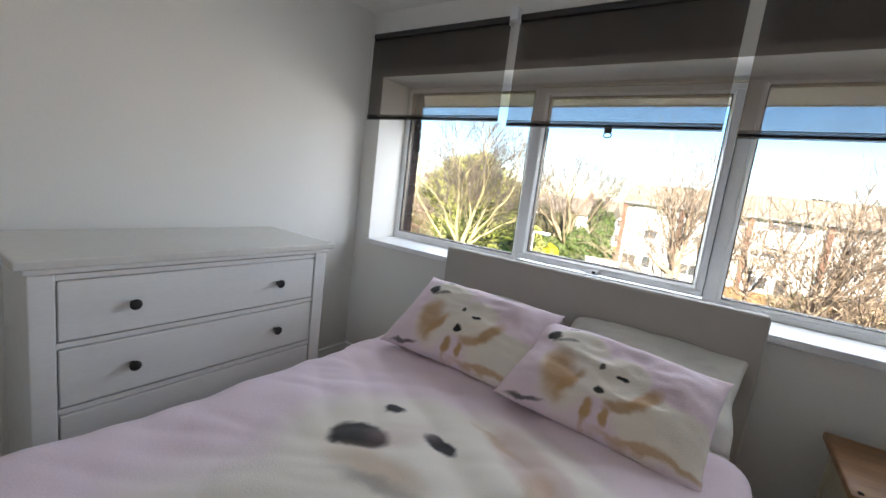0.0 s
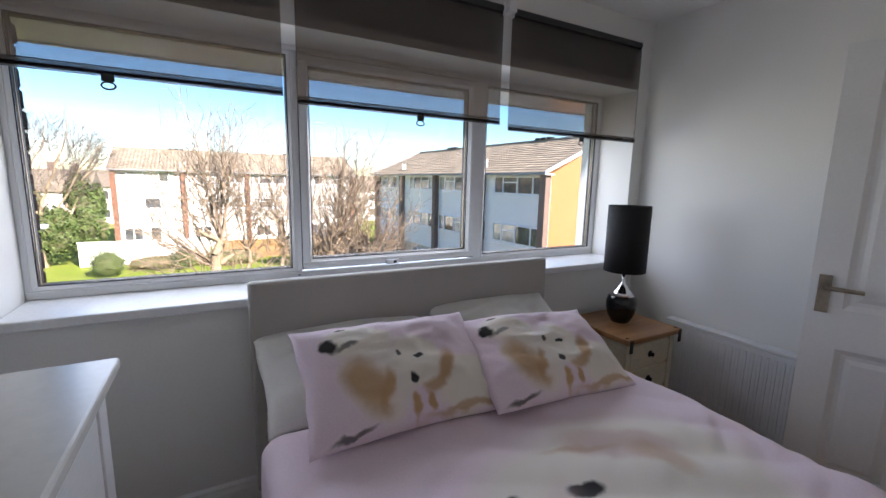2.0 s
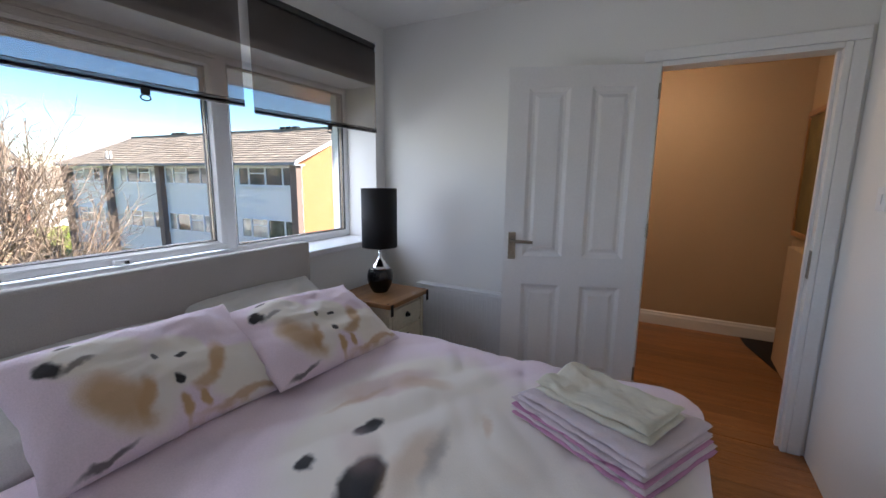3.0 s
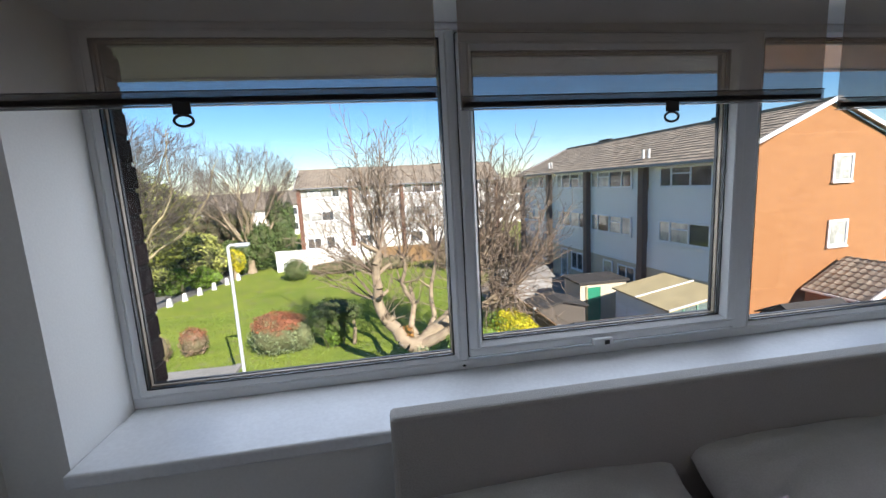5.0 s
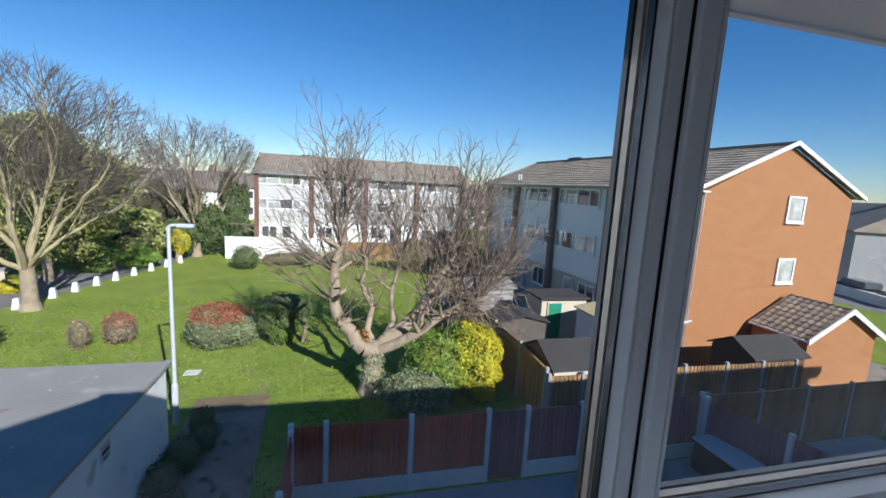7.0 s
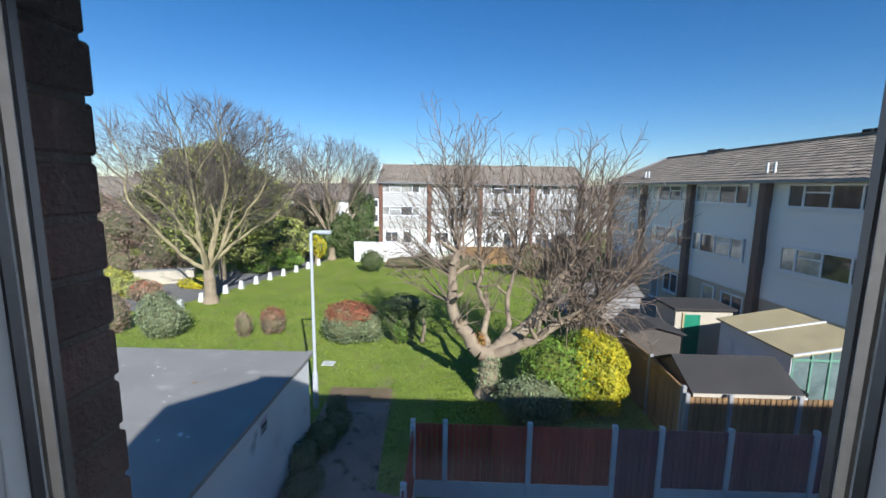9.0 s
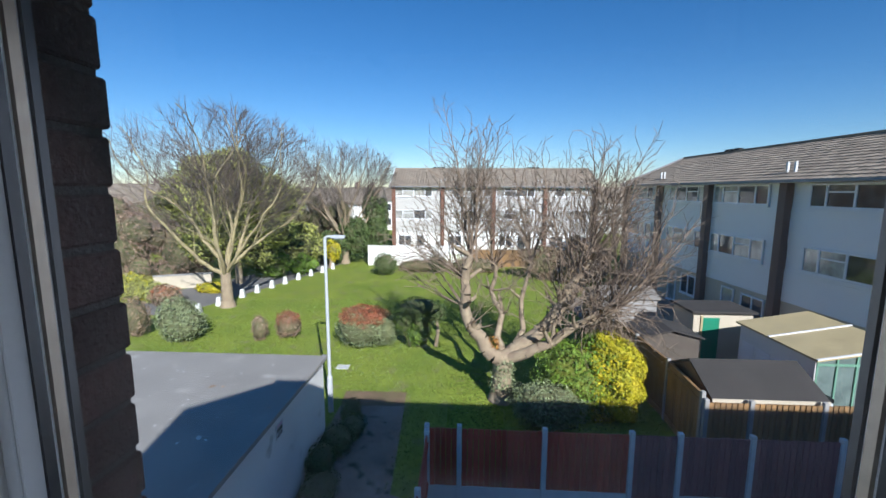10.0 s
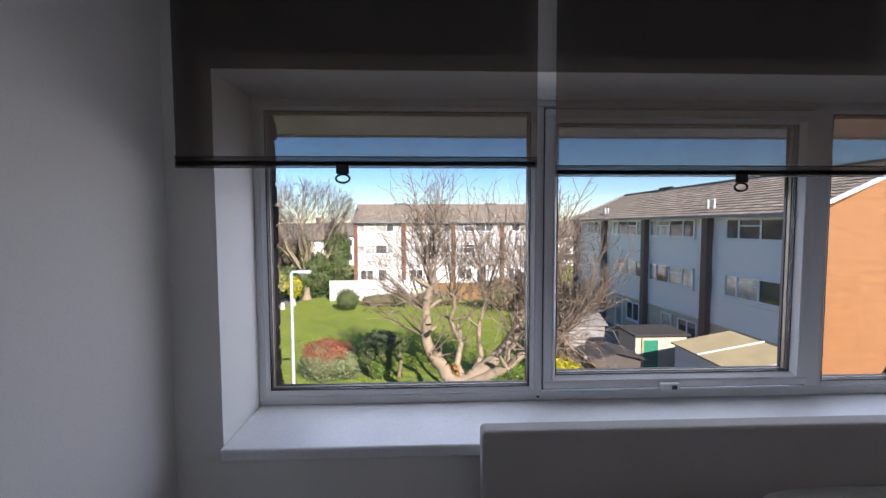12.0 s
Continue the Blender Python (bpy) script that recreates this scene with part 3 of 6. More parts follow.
# ---- landing beyond the door ----
hw = structure("wall_landing", "tan painted landing walls in warm light")
box("wall_panel", 3.65, 3.75, 1.3, 3.05, 0, HC, HALLW, hw)
box("wall_panel", XE + 0.1, 3.65, 2.95, 3.05, 0, HC, HALLW, hw)
box("wall_panel", XE + 0.1, 3.649, 1.345, 1.445, 0, HC, HALLW, hw)
box("boxed_ledge", XE + 0.12, 3.2, 1.446, 1.557, 0, 0.86, HALLW, hw, "boxed-in stair ledge", 0.006)
box("wall_face", XE + 0.1005, XE + 0.108, DY1 + 0.06, 2.95, 0, HC - 0.01, HALLW, hw)
skirt(3.65, 1.446, 3.65, 2.95, -1, 0)
# Flat black slab on the floor paints in the dark stair opening.
pydata("stair_edge", [(3.62, 1.46, 0.001), (3.62, 1.70, 0.001), (3.42, 1.68, 0.001), (2.95, 1.56, 0.001), (3.62, 1.46, 0.005), (3.62, 1.70, 0.005), (3.42, 1.68, 0.005), (2.95, 1.56, 0.005)], [(3, 2, 1, 0), (4, 5, 6, 7), (0, 1, 5, 4), (1, 2, 6, 5), (2, 3, 7, 6), (3, 0, 4, 7)], IRON, hw, "flat dark patch in place of the shaded stair opening")
# Unseen ceiling light, added to give the landing its warm light.
lf = structure("landing_light", "unseen ceiling light, added to light the landing warmly", "ceiling light")
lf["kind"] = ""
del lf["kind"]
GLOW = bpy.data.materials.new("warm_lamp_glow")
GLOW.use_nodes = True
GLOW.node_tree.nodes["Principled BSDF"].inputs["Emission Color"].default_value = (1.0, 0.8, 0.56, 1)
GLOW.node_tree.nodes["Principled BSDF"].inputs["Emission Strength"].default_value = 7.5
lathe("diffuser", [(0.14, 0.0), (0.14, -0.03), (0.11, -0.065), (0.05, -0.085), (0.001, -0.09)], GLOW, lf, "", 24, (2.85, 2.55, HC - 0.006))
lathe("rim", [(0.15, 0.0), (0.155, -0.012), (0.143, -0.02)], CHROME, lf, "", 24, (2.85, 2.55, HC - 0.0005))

pf = thing("picture_frame", (3.28, 1.446, 1.36), "ochre brown framed picture hanging on the landing wall", "picture")
box("canvas", -0.27, 0.27, 0.004, 0.016, -0.42, 0.42, PICT, pf)
for a, b, c, d in ((-0.31, 0.31, -0.46, -0.42), (-0.31, 0.31, 0.42, 0.46), (-0.31, -0.27, -0.42, 0.42), (0.27, 0.31, -0.42, 0.42)):
    box("frame_rail", a, b, 0.001, 0.03, c, d, PINE, pf, "", 0.006)

# ---- bed ----
bed = thing("bed", (0.353, 3.03, 0), "double bed with a plain grey-beige headboard against the window wall", "bed")
box("headboard", -0.71, 0.71, 0.975, 1.035, 0.12, 0.962, HEADB, bed, "grey-beige upholstered headboard", 0.012, 3)
box("divan_base", -0.66, 0.66, -0.80, 0.965, 0.05, 0.33, HEADB, bed, "", 0.02)
box("mattress", -0.67, 0.67, -0.82, 0.965, 0.332, 0.535, LINEN, bed, "white mattress", 0.05, 4)
for x in (-0.6, 0.6):
    for y in (-0.72, 0.85):
        lathe("castor", [(0.02, 0.0), (0.025, 0.01), (0.025, 0.04), (0.02, 0.05)], BLACKP, bed, "", 12, (x, y, 0))


def drape(x, y):
    """Height of the quilt over the bed, bed coordinates."""
    n1 = noise.noise(Vector((x * 2.2, y * 2.2, 1.7)))
    n2 = noise.noise(Vector((x * 6, y * 5, 4.1)))
    n3 = noise.noise(Vector((x * 3 + y * 5, y * 1.2 - x, 9.0)))
    n4 = noise.noise(Vector((x * 7 - y * 9, x * 2 + y * 2.5, 2.0)))
    return 0.58 + 0.02 * n1 + 0.008 * n2 + 0.016 * abs(n3) + 0.010 * abs(n4)


def make_quilt():
    nx, ny = 130, 140
    hx, y0, y1 = 0.715, -0.875, 0.62
    verts, faces = [], []
    over = 0.3
    for j in range(ny + 1):
        v = j / ny
        sy = (y0 - over) + v * ((y1) - (y0 - over))
        for i in range(nx + 1):
            u = i / nx
            sx = -hx - over + u * 2 * (hx + over)
            x, y, drop = sx, sy, 0.0
            r = 0.075
            ex, ey = max(0.0, abs(sx) - (hx - r)), max(0.0, (y0 + r) - sy)
            e = math.hypot(ex, ey)
            if e > 0:
                arc = math.pi / 2 * r
                if e < arc:
                    out, drop = r * math.sin(e / r), r * (1 - math.cos(e / r))
                else:
                    out, drop = r + 0.02 * (e - arc), r + (e - arc)
                wob = 0.018 * noise.noise(Vector((sx * 3.5 if ey > ex else 3.0, sy * 3.5 if ex >= ey else 1.0, 5.5))) * min(1, drop * 6)
                kx, ky = (ex / e) * (out + wob), (ey / e) * (out + wob)
                x = math.copysign((hx - r) + kx, sx) if ex > 0 else sx
                y = (y0 + r) - ky if ey > 0 else sy
            z = drape(min(max(sx, -hx), hx), max(sy, y0)) - drop * (0.8)
            # roll of the turned edge near the pillows
            if sy > y1 - 0.08:
                z -= 0.03 * ((sy - (y1 - 0.08)) / 0.08) ** 2
            verts.append((x, y, z))
    w = nx + 1
    for j in range(ny):
        for i in range(nx):
            faces.append((j * w + i, j * w + i + 1, (j + 1) * w + i + 1, (j + 1) * w + i))
    me = bpy.data.meshes.new("quilt")
    me.from_pydata(verts, [], faces)
    me.polygons.foreach_set("use_smooth", [True] * len(me.polygons))
    ob = new("quilt", me)
    ob.matrix_world = pose(0.353, 3.03, 0)
    sol = ob.modifiers.new("thick", "SOLIDIFY")
    sol.thickness, sol.offset = 0.03, -1
    return tagged(ob, "pale pink cotton quilt printed with large cream and tan patches", "quilt")


QUILT = mat("printed_pink_quilt", (0.88, 0.74, 0.81), 0.8, col2=(0.84, 0.69, 0.77), scale=3, var=0.04, fine=200, bump=0.09, sheen=0.2)
CRM, TAN, DRK, PNK = (0.83, 0.77, 0.68), (0.54, 0.335, 0.17), (0.012, 0.010, 0.011), (0.55, 0.36, 0.34)
print_patches(QUILT, [
    ((0.06, -0.10), (0.47, 0.34), 8, CRM, 0.2, 0.97),
    ((0.10, -0.55), (0.50, 0.32), 0, CRM, 0.3, 0.9),
    ((0.21, 0.10), (0.17, 0.07), -35, PNK, 0.35, 0.55),
    ((0.27, 0.0), (0.04, 0.09), 25, TAN, 0.5, 0.5),
    ((0.09, 0.14), (0.10, 0.015), -20, TAN, 0.6, 0.5),
    ((-0.20, -0.125), (0.088, 0.06), 15, DRK, 0.2, 1.0),
    ((-0.015, 0.005), (0.05, 0.027), -10, DRK, 0.3, 1.0),
    ((-0.22, 0.045), (0.036, 0.022), 30, DRK, 0.3, 1.0),
    ((-0.08, -0.19), (0.12, 0.045), 10, TAN, 0.6, 0.45),
    ((-0.03, -0.23), (0.10, 0.02), 15, DRK, 0.7, 0.4),
    ((-0.11, -0.03), (0.10, 0.05), 60, PNK, 0.6, 0.3),
    ((0.16, -0.30), (0.05, 0.015), 30, TAN, 0.6, 0.5),
])
quilt = make_quilt()
quilt.data.materials.append(QUILT)
HEM = mat("pale_pink_hem", (0.86, 0.72, 0.78), 0.8, scale=6, var=0.06, fine=200, bump=0.2)
rim_ids = [j * 131 for j in range(140, -1, -1)] + list(range(1, 131)) + [j * 131 + 130 for j in range(1, 141)]
rim_pts = [quilt.data.vertices[i].co.copy() for i in rim_ids]
tubes("hem", [(a, b, 0.011, 0.011, 6) for a, b in zip(rim_pts, rim_pts[1:])], HEM, quilt, "stitched pale pink hem")


def pillow(name, at, size, rot, material, label, seed):
    """A stuffed pillow with a pinched seam and creases, in its own flat coordinates."""
    w, h, t = size
    n, m = 44, 32
    verts, faces = [], []
    for side in (1, -1):
        for j in range(m + 1):
            for i in range(n + 1):
                u, v = i / n * 2 - 1, j / m * 2 - 1
                pin = 1 - 0.07 * (1 - abs(u)) ** 0.7 * abs(v) ** 4
                pin2 = 1 - 0.06 * (1 - abs(v)) ** 0.7 * abs(u) ** 4
                f = max(0.0, (1 - abs(u) ** 2.6)) ** 0.55 * max(0.0, (1 - abs(v) ** 2.6)) ** 0.55
                nz = noise.noise(Vector((u * 2.3, v * 2.3, seed)))
                cr = abs(noise.noise(Vector((u * 4 + v * 2, v * 5 - u, seed + 7))))
                z = side * t * 0.5 * f * (1 + 0.25 * nz) - side * 0.016 * cr * f
                verts.append((u * w / 2 * pin2 + 0.008 * nz, v * h / 2 * pin, z + 0.012 * nz * (1 - f)))
    ww_ = n + 1
    base = ww_ * (m + 1)
    for s in (0, 1):
        for j in range(m):
            for i in range(n):
                a = s * base + j * ww_ + i
                q = (a, a + 1, a + ww_ + 1, a + ww_)
                faces.append(q if s == 0 else q[::-1])
    ob = pydata(name, verts, faces, material, None, "", True)
    bm = bmesh.new()
    bm.from_mesh(ob.data)
    bmesh.ops.remove_doubles(bm, verts=bm.verts, dist=0.0005)
    bm.to_mesh(ob.data)
    bm.free()
    ob.matrix_world = pose(*at, *rot)
    return tagged(ob, label, "pillow", "pillows on the bed")


PILLOW = mat("printed_pink_pillowcase", (0.84, 0.70, 0.77), 0.8, col2=(0.80, 0.65, 0.73), scale=5, var=0.05, fine=220, bump=0.2, sheen=0.2)
print_patches(PILLOW, [
    ((0.21, -0.11), (0.14, 0.09), 10, CRM, 0.2, 0.97),
    ((0.04, -0.01), (0.09, 0.10), -10, CRM, 0.2, 0.97),
    ((-0.13, 0.10), (0.11, 0.065), -10, CRM, 0.25, 0.95),
    ((-0.11, -0.05), (0.10, 0.13), 15, CRM, 0.3, 0.85),
    ((-0.145, -0.06), (0.055, 0.09), 20, TAN, 0.45, 0.9),
    ((-0.09, -0.09), (0.018, 0.06), -20, TAN, 0.5, 0.95),
    ((0.13, -0.045), (0.028, 0.06), -30, TAN, 0.45, 0.95),
    ((0.08, -0.10), (0.05, 0.02), 20, TAN, 0.5, 0.85),
    ((-0.015, -0.155), (0.016, 0.035), 0, TAN, 0.4, 1.0),
    ((0.045, -0.15), (0.016, 0.025), 0, TAN, 0.4, 1.0),
    ((-0.225, 0.10), (0.026, 0.021), 0, DRK, 0.25, 1.0),
    ((-0.18, 0.085), (0.035, 0.009), 10, DRK, 0.5, 0.7),
    ((0.0, -0.07), (0.020, 0.018), 0, DRK, 0.25, 1.0),
    ((0.045, 0.005), (0.017, 0.010), -10, DRK, 0.3, 1.0),
    ((-0.022, 0.02), (0.010, 0.010), 0, DRK, 0.4, 0.9),
    ((-0.18, 0.155), (0.018, 0.008), 0, DRK, 0.35, 0.95),
    ((-0.21, -0.185), (0.06, 0.008), 8, DRK, 0.5, 0.8),
    ((0.20, -0.18), (0.16, 0.010), 3, TAN, 0.6, 0.8),
])
pillow("pillow", (0.0, 3.85, 0.655), (0.70, 0.44, 0.16), (26, 0, 2), LINEN, "plain white pillow behind the printed ones", 3.3)
pillow("pillow", (0.69, 3.85, 0.675), (0.66, 0.44, 0.16), (28, 0, -3), LINEN, "plain white pillow behind the printed ones", 5.1)
pillow("pillow", (0.07, 3.6, 0.715), (0.66, 0.42, 0.16), (34, 1.5, 1), PILLOW, "pink pillow printed with cream and tan patches", 8.2)
pillow("pillow", (0.645, 3.54, 0.695), (0.64, 0.42, 0.15), (28, 2, -4), PILLOW, "pink pillow printed with cream and tan patches, lying lower", 11.7)


# folded towels
def folded(name, at, size, turn, material, label, seed, layers, fold_mat=None, rumple=1.0):
    w, d, t = size
    th = thing(name, at, label, "towel", "towels on the bed", turn=turn)
    for k in range(layers):
        nx, ny = 40, 30
        verts, faces = [], []
        lt = t / layers
        for s in (0, 1):
            for j in range(ny + 1):
                for i in range(nx + 1):
                    u, v = i / nx * 2 - 1, j / ny * 2 - 1
                    e = (max(abs(u), abs(v)))
                    edge = 1 - max(0.0, (e - 0.9) / 0.1) ** 2 * 0.85
                    n1 = noise.noise(Vector((u * 1.8, v * 1.8, seed + k * 0.6)))
                    n2 = noise.noise(Vector((u * 5, v * 5, seed + k * 3)))
                    mid = lt * (k + 0.5)
                    n3 = abs(noise.noise(Vector((u * 3 + v, v * 4 - u * 2, seed + 9))))
                    z = mid + (s - 0.5) * lt * 0.98 * edge + rumple * (0.014 * n1 * (k + 0.4) / layers + 0.004 * n2 * s + (rumple - 1) * 0.008 * n3 * s)
                    verts.append((u * w / 2 * (1 + 0.03 * rumple * n1) + 0.006 * k, v * d / 2 * (1 + 0.04 * rumple * n2) - 0.004 * k, z))
        wdt = nx + 1
        base = wdt * (ny + 1)
        for s in (0, 1):
            for j in range(ny):
                for i in range(nx):
                    a = s * base + j * wdt + i
                    q = (a, a + 1, a + wdt + 1, a + wdt)
                    faces.append(q if s else q[::-1])
        rim = [i for i in range(wdt)] + [j * wdt + nx for j in range(1, ny + 1)] + [ny * wdt + i for i in range(nx - 1, -1, -1)] + [j * wdt for j in range(ny - 1, 0, -1)]
        for a, b in zip(rim, rim[1:] + rim[:1]):
            faces.append((a, b, base + b, base + a))
        pydata("fold", verts, faces, fold_mat if (fold_mat and k % 2 == 0) else material, th, "", True)
    return th


folded("folded_towel", (0.65, 2.42, 0.592), (0.44, 0.33, 0.04), 62, ROSEW, "folded pale pink towel with rose edges on the quilt", 2.0, 4, PINKB)
folded("folded_towel", (0.66, 2.42, 0.6325), (0.42, 0.31, 0.03), 62, ROSEW, "folded pale rose towel in the stack", 4.0, 2)
folded("folded_towel", (0.665, 2.43, 0.663), (0.35, 0.2, 0.04), 66, IVORY, "rumpled ivory towel on top of the stack", 7.0, 2, None, 1.45)

# ---- dresser ----
ds = thing("dresser", (-1.168, 2.925, 0), "white three-drawer wooden dresser with dark round knobs", "dresser")
box("dresser_top", 0, 0.525, -0.545, 0.545, 0.925, 0.952, DRTOP, ds, "satin white top with an overhanging edge", 0.006)
box("cornice", 0.012, 0.508, -0.525, 0.525, 0.905, 0.9245, DRESSER, ds, "", 0.006)
box("body", 0.02, 0.478, -0.495, 0.495, 0.10, 0.9045, DRESSER, ds)
for y0, y1 in ((-0.515, -0.4555), (0.4555, 0.515)):
    box("corner_post", 0.43, 0.5, y0, y1, 0, 0.9045, DRESSER, ds, "", 0.004)
    box("corner_post", 0.015, 0.08, y0, y1, 0, 0.9045, DRESSER, ds, "", 0.004)
for z in (0.892, 0.682, 0.47, 0.24, 0.1):
    box("rail", 0.47, 0.494, -0.455, 0.455, z - 0.008, z + 0.008, DRESSER, ds)
box("plinth", 0.46, 0.488, -0.455, 0.455, 0.05, 0.0915, DRESSER, ds)
for z0, z1 in ((0.695, 0.880), (0.484, 0.668), (0.255, 0.456)):
    dw = box("drawer", 0.4785, 0.497, -0.450, 0.450, z0, z1, DRESSER, ds, "", 0.004)
    for y in (-0.265, 0.265):
        kn = lathe("knob", [(0.009, 0.0), (0.008, 0.012), (0.016, 0.02), (0.018, 0.028), (0.012, 0.034), (0.001, 0.035)], BLACKP, dw, "dark round knob", 16)
        kn.matrix_basis = pose(0.497, y, (z0 + z1) / 2, 0, 90, 0)

# ---- nightstand and lamp ----
ns = thing("nightstand", (1.495, 3.85, 0), "small cream painted nightstand with a waxed pine top", "nightstand")
box("nightstand_top", -0.215, 0.215, -0.21, 0.21, 0.572, 0.6, PINE, ns, "waxed pine top with iron corners", 0.006)
box("body", -0.185, 0.185, -0.17, 0.19, 0.09, 0.5715, CREAM, ns, "", 0.004)
for x in (-0.19, 0.155):
    for y in (-0.185, 0.16):
        box("leg", x, x + 0.035, y, y + 0.035, 0, 0.571, CREAM, ns, "", 0.003)
for z0, z1 in ((0.43, 0.545), (0.295, 0.41), (0.12, 0.275)):
    dw = box("drawer", -0.150, 0.150, -0.184, -0.1705, z0, z1, CREAM, ns, "", 0.004)
    dp = lathe("pull", [(0.018, 0.0), (0.018, 0.003), (0.007, 0.006), (0.012, 0.018), (0.001, 0.024)], IRON, dw, "black iron drop pull", 14)
    dp.matrix_basis = pose(0, -0.184, (z0 + z1) / 2, 90, 0, 0)
for x in (-0.205, 0.18):
    box("iron_corner", x, x + 0.026, -0.213, -0.2105, 0.53, 0.598, IRON, ns, "black iron corner strap", 0.001)
    box("stud", x + 0.006, x + 0.018, -0.19, -0.178, 0.6, 0.603, IRON, ns, "black iron stud", 0.001)

lp = thing("table_lamp", (1.5, 3.87, 0.6), "black table lamp with a tall drum shade on the nightstand", "table lamp")
prof = [(0.045, 0.0), (0.05, 0.006), (0.068, 0.04), (0.079, 0.08), (0.080, 0.11), (0.074, 0.135), (0.066, 0.15)]
lathe("base", prof, CERAMIC, lp, "glossy black ceramic base")
lathe("neck", [(0.0655, 0.151), (0.05, 0.168), (0.03, 0.19), (0.014, 0.215), (0.009, 0.235), (0.009, 0.30)], CHROME, lp, "polished chrome teardrop neck")
sv, sf, N = [], [], 40
for r, z in ((0.108, 0.285), (0.108, 0.64), (0.105, 0.64), (0.105, 0.285)):
    sv += [(r * math.cos(2 * math.pi * k / N), r * math.sin(2 * math.pi * k / N), z) for k in range(N)]
for i in range(4):
    for k in range(N):
        sf.append((i * N + k, i * N + (k + 1) % N, ((i + 1) % 4) * N + (k + 1) % N, ((i + 1) % 4) * N + k))
pydata("shade", sv, sf, SHADE, lp, "black fabric drum shade", True)
lathe("bulb", [(0.012, 0.30), (0.014, 0.33), (0.028, 0.37), (0.026, 0.40), (0.001, 0.42)], UPVC, lp, "", 14)
tubes("shade_spider", [(Vector((0.105 * math.cos(a), 0.105 * math.sin(a), 0.5)), Vector((0, 0, 0.42)), 0.002, 0.002, 6) for a in (0, 2.09, 4.19)], CHROME, lp)

# ---- radiator ----
rd = thing("radiator", (XE, 3.24, 0.13), "white panel radiator fixed on the wall behind the door", "radiator")
RY = 0.565
bm = bmesh.new()
add_box(bm, -0.075, -0.035, -RY, RY, 0, 0.45, 0.006)
part("panel", bm, RADM, rd)
box("top_grille", -0.08, -0.012, -RY - 0.004, RY + 0.004, 0.451, 0.466, RADM, rd, "", 0.004)
for k in range(34):
    y = -RY + 0.03 + k * (2 * RY - 0.06) / 33
    box("flute", -0.0772, -0.0745, y - 0.008, y + 0.008, 0.03, 0.42, RADM, rd, "", 0.003, 1)
for y in (-0.4, 0.4):
    box("bracket", -0.035, -0.0005, y - 0.02, y + 0.02, 0.05, 0.4, RADM, rd)
tubes("pipe", [(Vector((-0.05, RY - 0.03, -0.1295)), Vector((-0.05, RY - 0.03, 0.01)), 0.008, 0.008, 10)], RADM, rd)

# ---- ground outside ----
gr = pydata("ground", [(-900, -900, G), (900, -900, G), (900, 900, G), (-900, 900, G)], [(0, 1, 2, 3)], GRASS)
tagged(gr, "mown green lawn reaching into the distance", "lawn", kind="structure")


def slab(name, pts, z, material, label, category, depth=0.2):
    n = len(pts)
    verts = [(x, y, z) for x, y in pts] + [(x, y, z - depth) for x, y in pts]
    faces = [tuple(range(n))] + [(i, n + i, n + (i + 1) % n, (i + 1) % n) for i in range(n)]
    ob = pydata(name, verts, faces, material)
    return tagged(ob, label, category, kind="structure")


slab("road", [(-42, 23.2), (-17.0, 25.9), (-16.3, 27.8), (-15.3, 31.3), (-14.1, 35.6), (-13.0, 39.8), (-12.0, 45.0), (-15.2, 46.0), (-17.6, 39.2), (-19.4, 34.0), (-21.5, 30.2), (-42, 26.8)], G + 0.012, ASPH, "narrow grey asphalt lane beside the lawn", "road")
slab("pavement_path", [(-4.5, 5.0), (-1.4, 5.0), (-1.4, 12.4), (-2.25, 12.7), (-2.5, 16.7), (-4.6, 16.6)], G + 0.01, PATHM, "worn dark tarmac path beside the garage", "path")
slab("bare_soil_patch", [(-4.6, 16.601), (-2.5, 16.701), (-2.55, 17.65), (-4.7, 17.65)], G + 0.01, SOIL, "bare brown soil strip at the path's end", "soil")
slab("back_yard", [(-1.34, 5.0), (16, 5.0), (16, 12.4), (-1.34, 12.4)], G + 0.011, CONC, "grey concrete yard behind the fence", "yard")
slab("garden_yard", [(5.85, 12.6), (24, 12.6), (24, 19.5), (13.3, 40), (5.85, 30)], G + 0.011, PATHM, "dark paved back gardens beside the flats", "yard")
slab("manhole_cover", [(-5.65, 19.4), (-5.15, 19.4), (-5.15, 19.8), (-5.65, 19.8)], G + 0.02, POST, "pale square manhole cover in the grass", "manhole cover")

rs_ = np.random.default_rng(77)
NB = 42000
bx, by = rs_.uniform(-16, 5.4, NB), rs_.uniform(12.8, 30, NB)
keep = ~((by < 17.6) & (bx < -2.45)) & ~((by < 13.1) & (bx > -1.5)) & ~((bx < -14.5) & (by > 25))
bx, by = bx[keep], by[keep]
ba, bh, bw_ = rs_.uniform(0, 6.28, len(bx)), rs_.uniform(0.025, 0.07, len(bx)), rs_.uniform(0.012, 0.03, len(bx))
lx, ly = rs_.normal(0, 0.025, len(bx)), rs_.normal(0, 0.025, len(bx))
bv_ = np.stack([np.stack([bx - np.cos(ba) * bw_, by - np.sin(ba) * bw_, np.full(len(bx), G)], 1), np.stack([bx + np.cos(ba) * bw_, by + np.sin(ba) * bw_, np.full(len(bx), G)], 1), np.stack([bx + lx, by + ly, G + bh], 1)], 1).reshape(-1, 3)
gb_ = pydata("grass", bv_.tolist(), np.arange(len(bv_)).reshape(-1, 3).tolist(), leaf_mat("grass_blade", (0.19, 0.25, 0.04), (0.12, 0.18, 0.025), 0.5))
tagged(gb_, "short tufted grass of the lawn", "grass", kind="stuff")

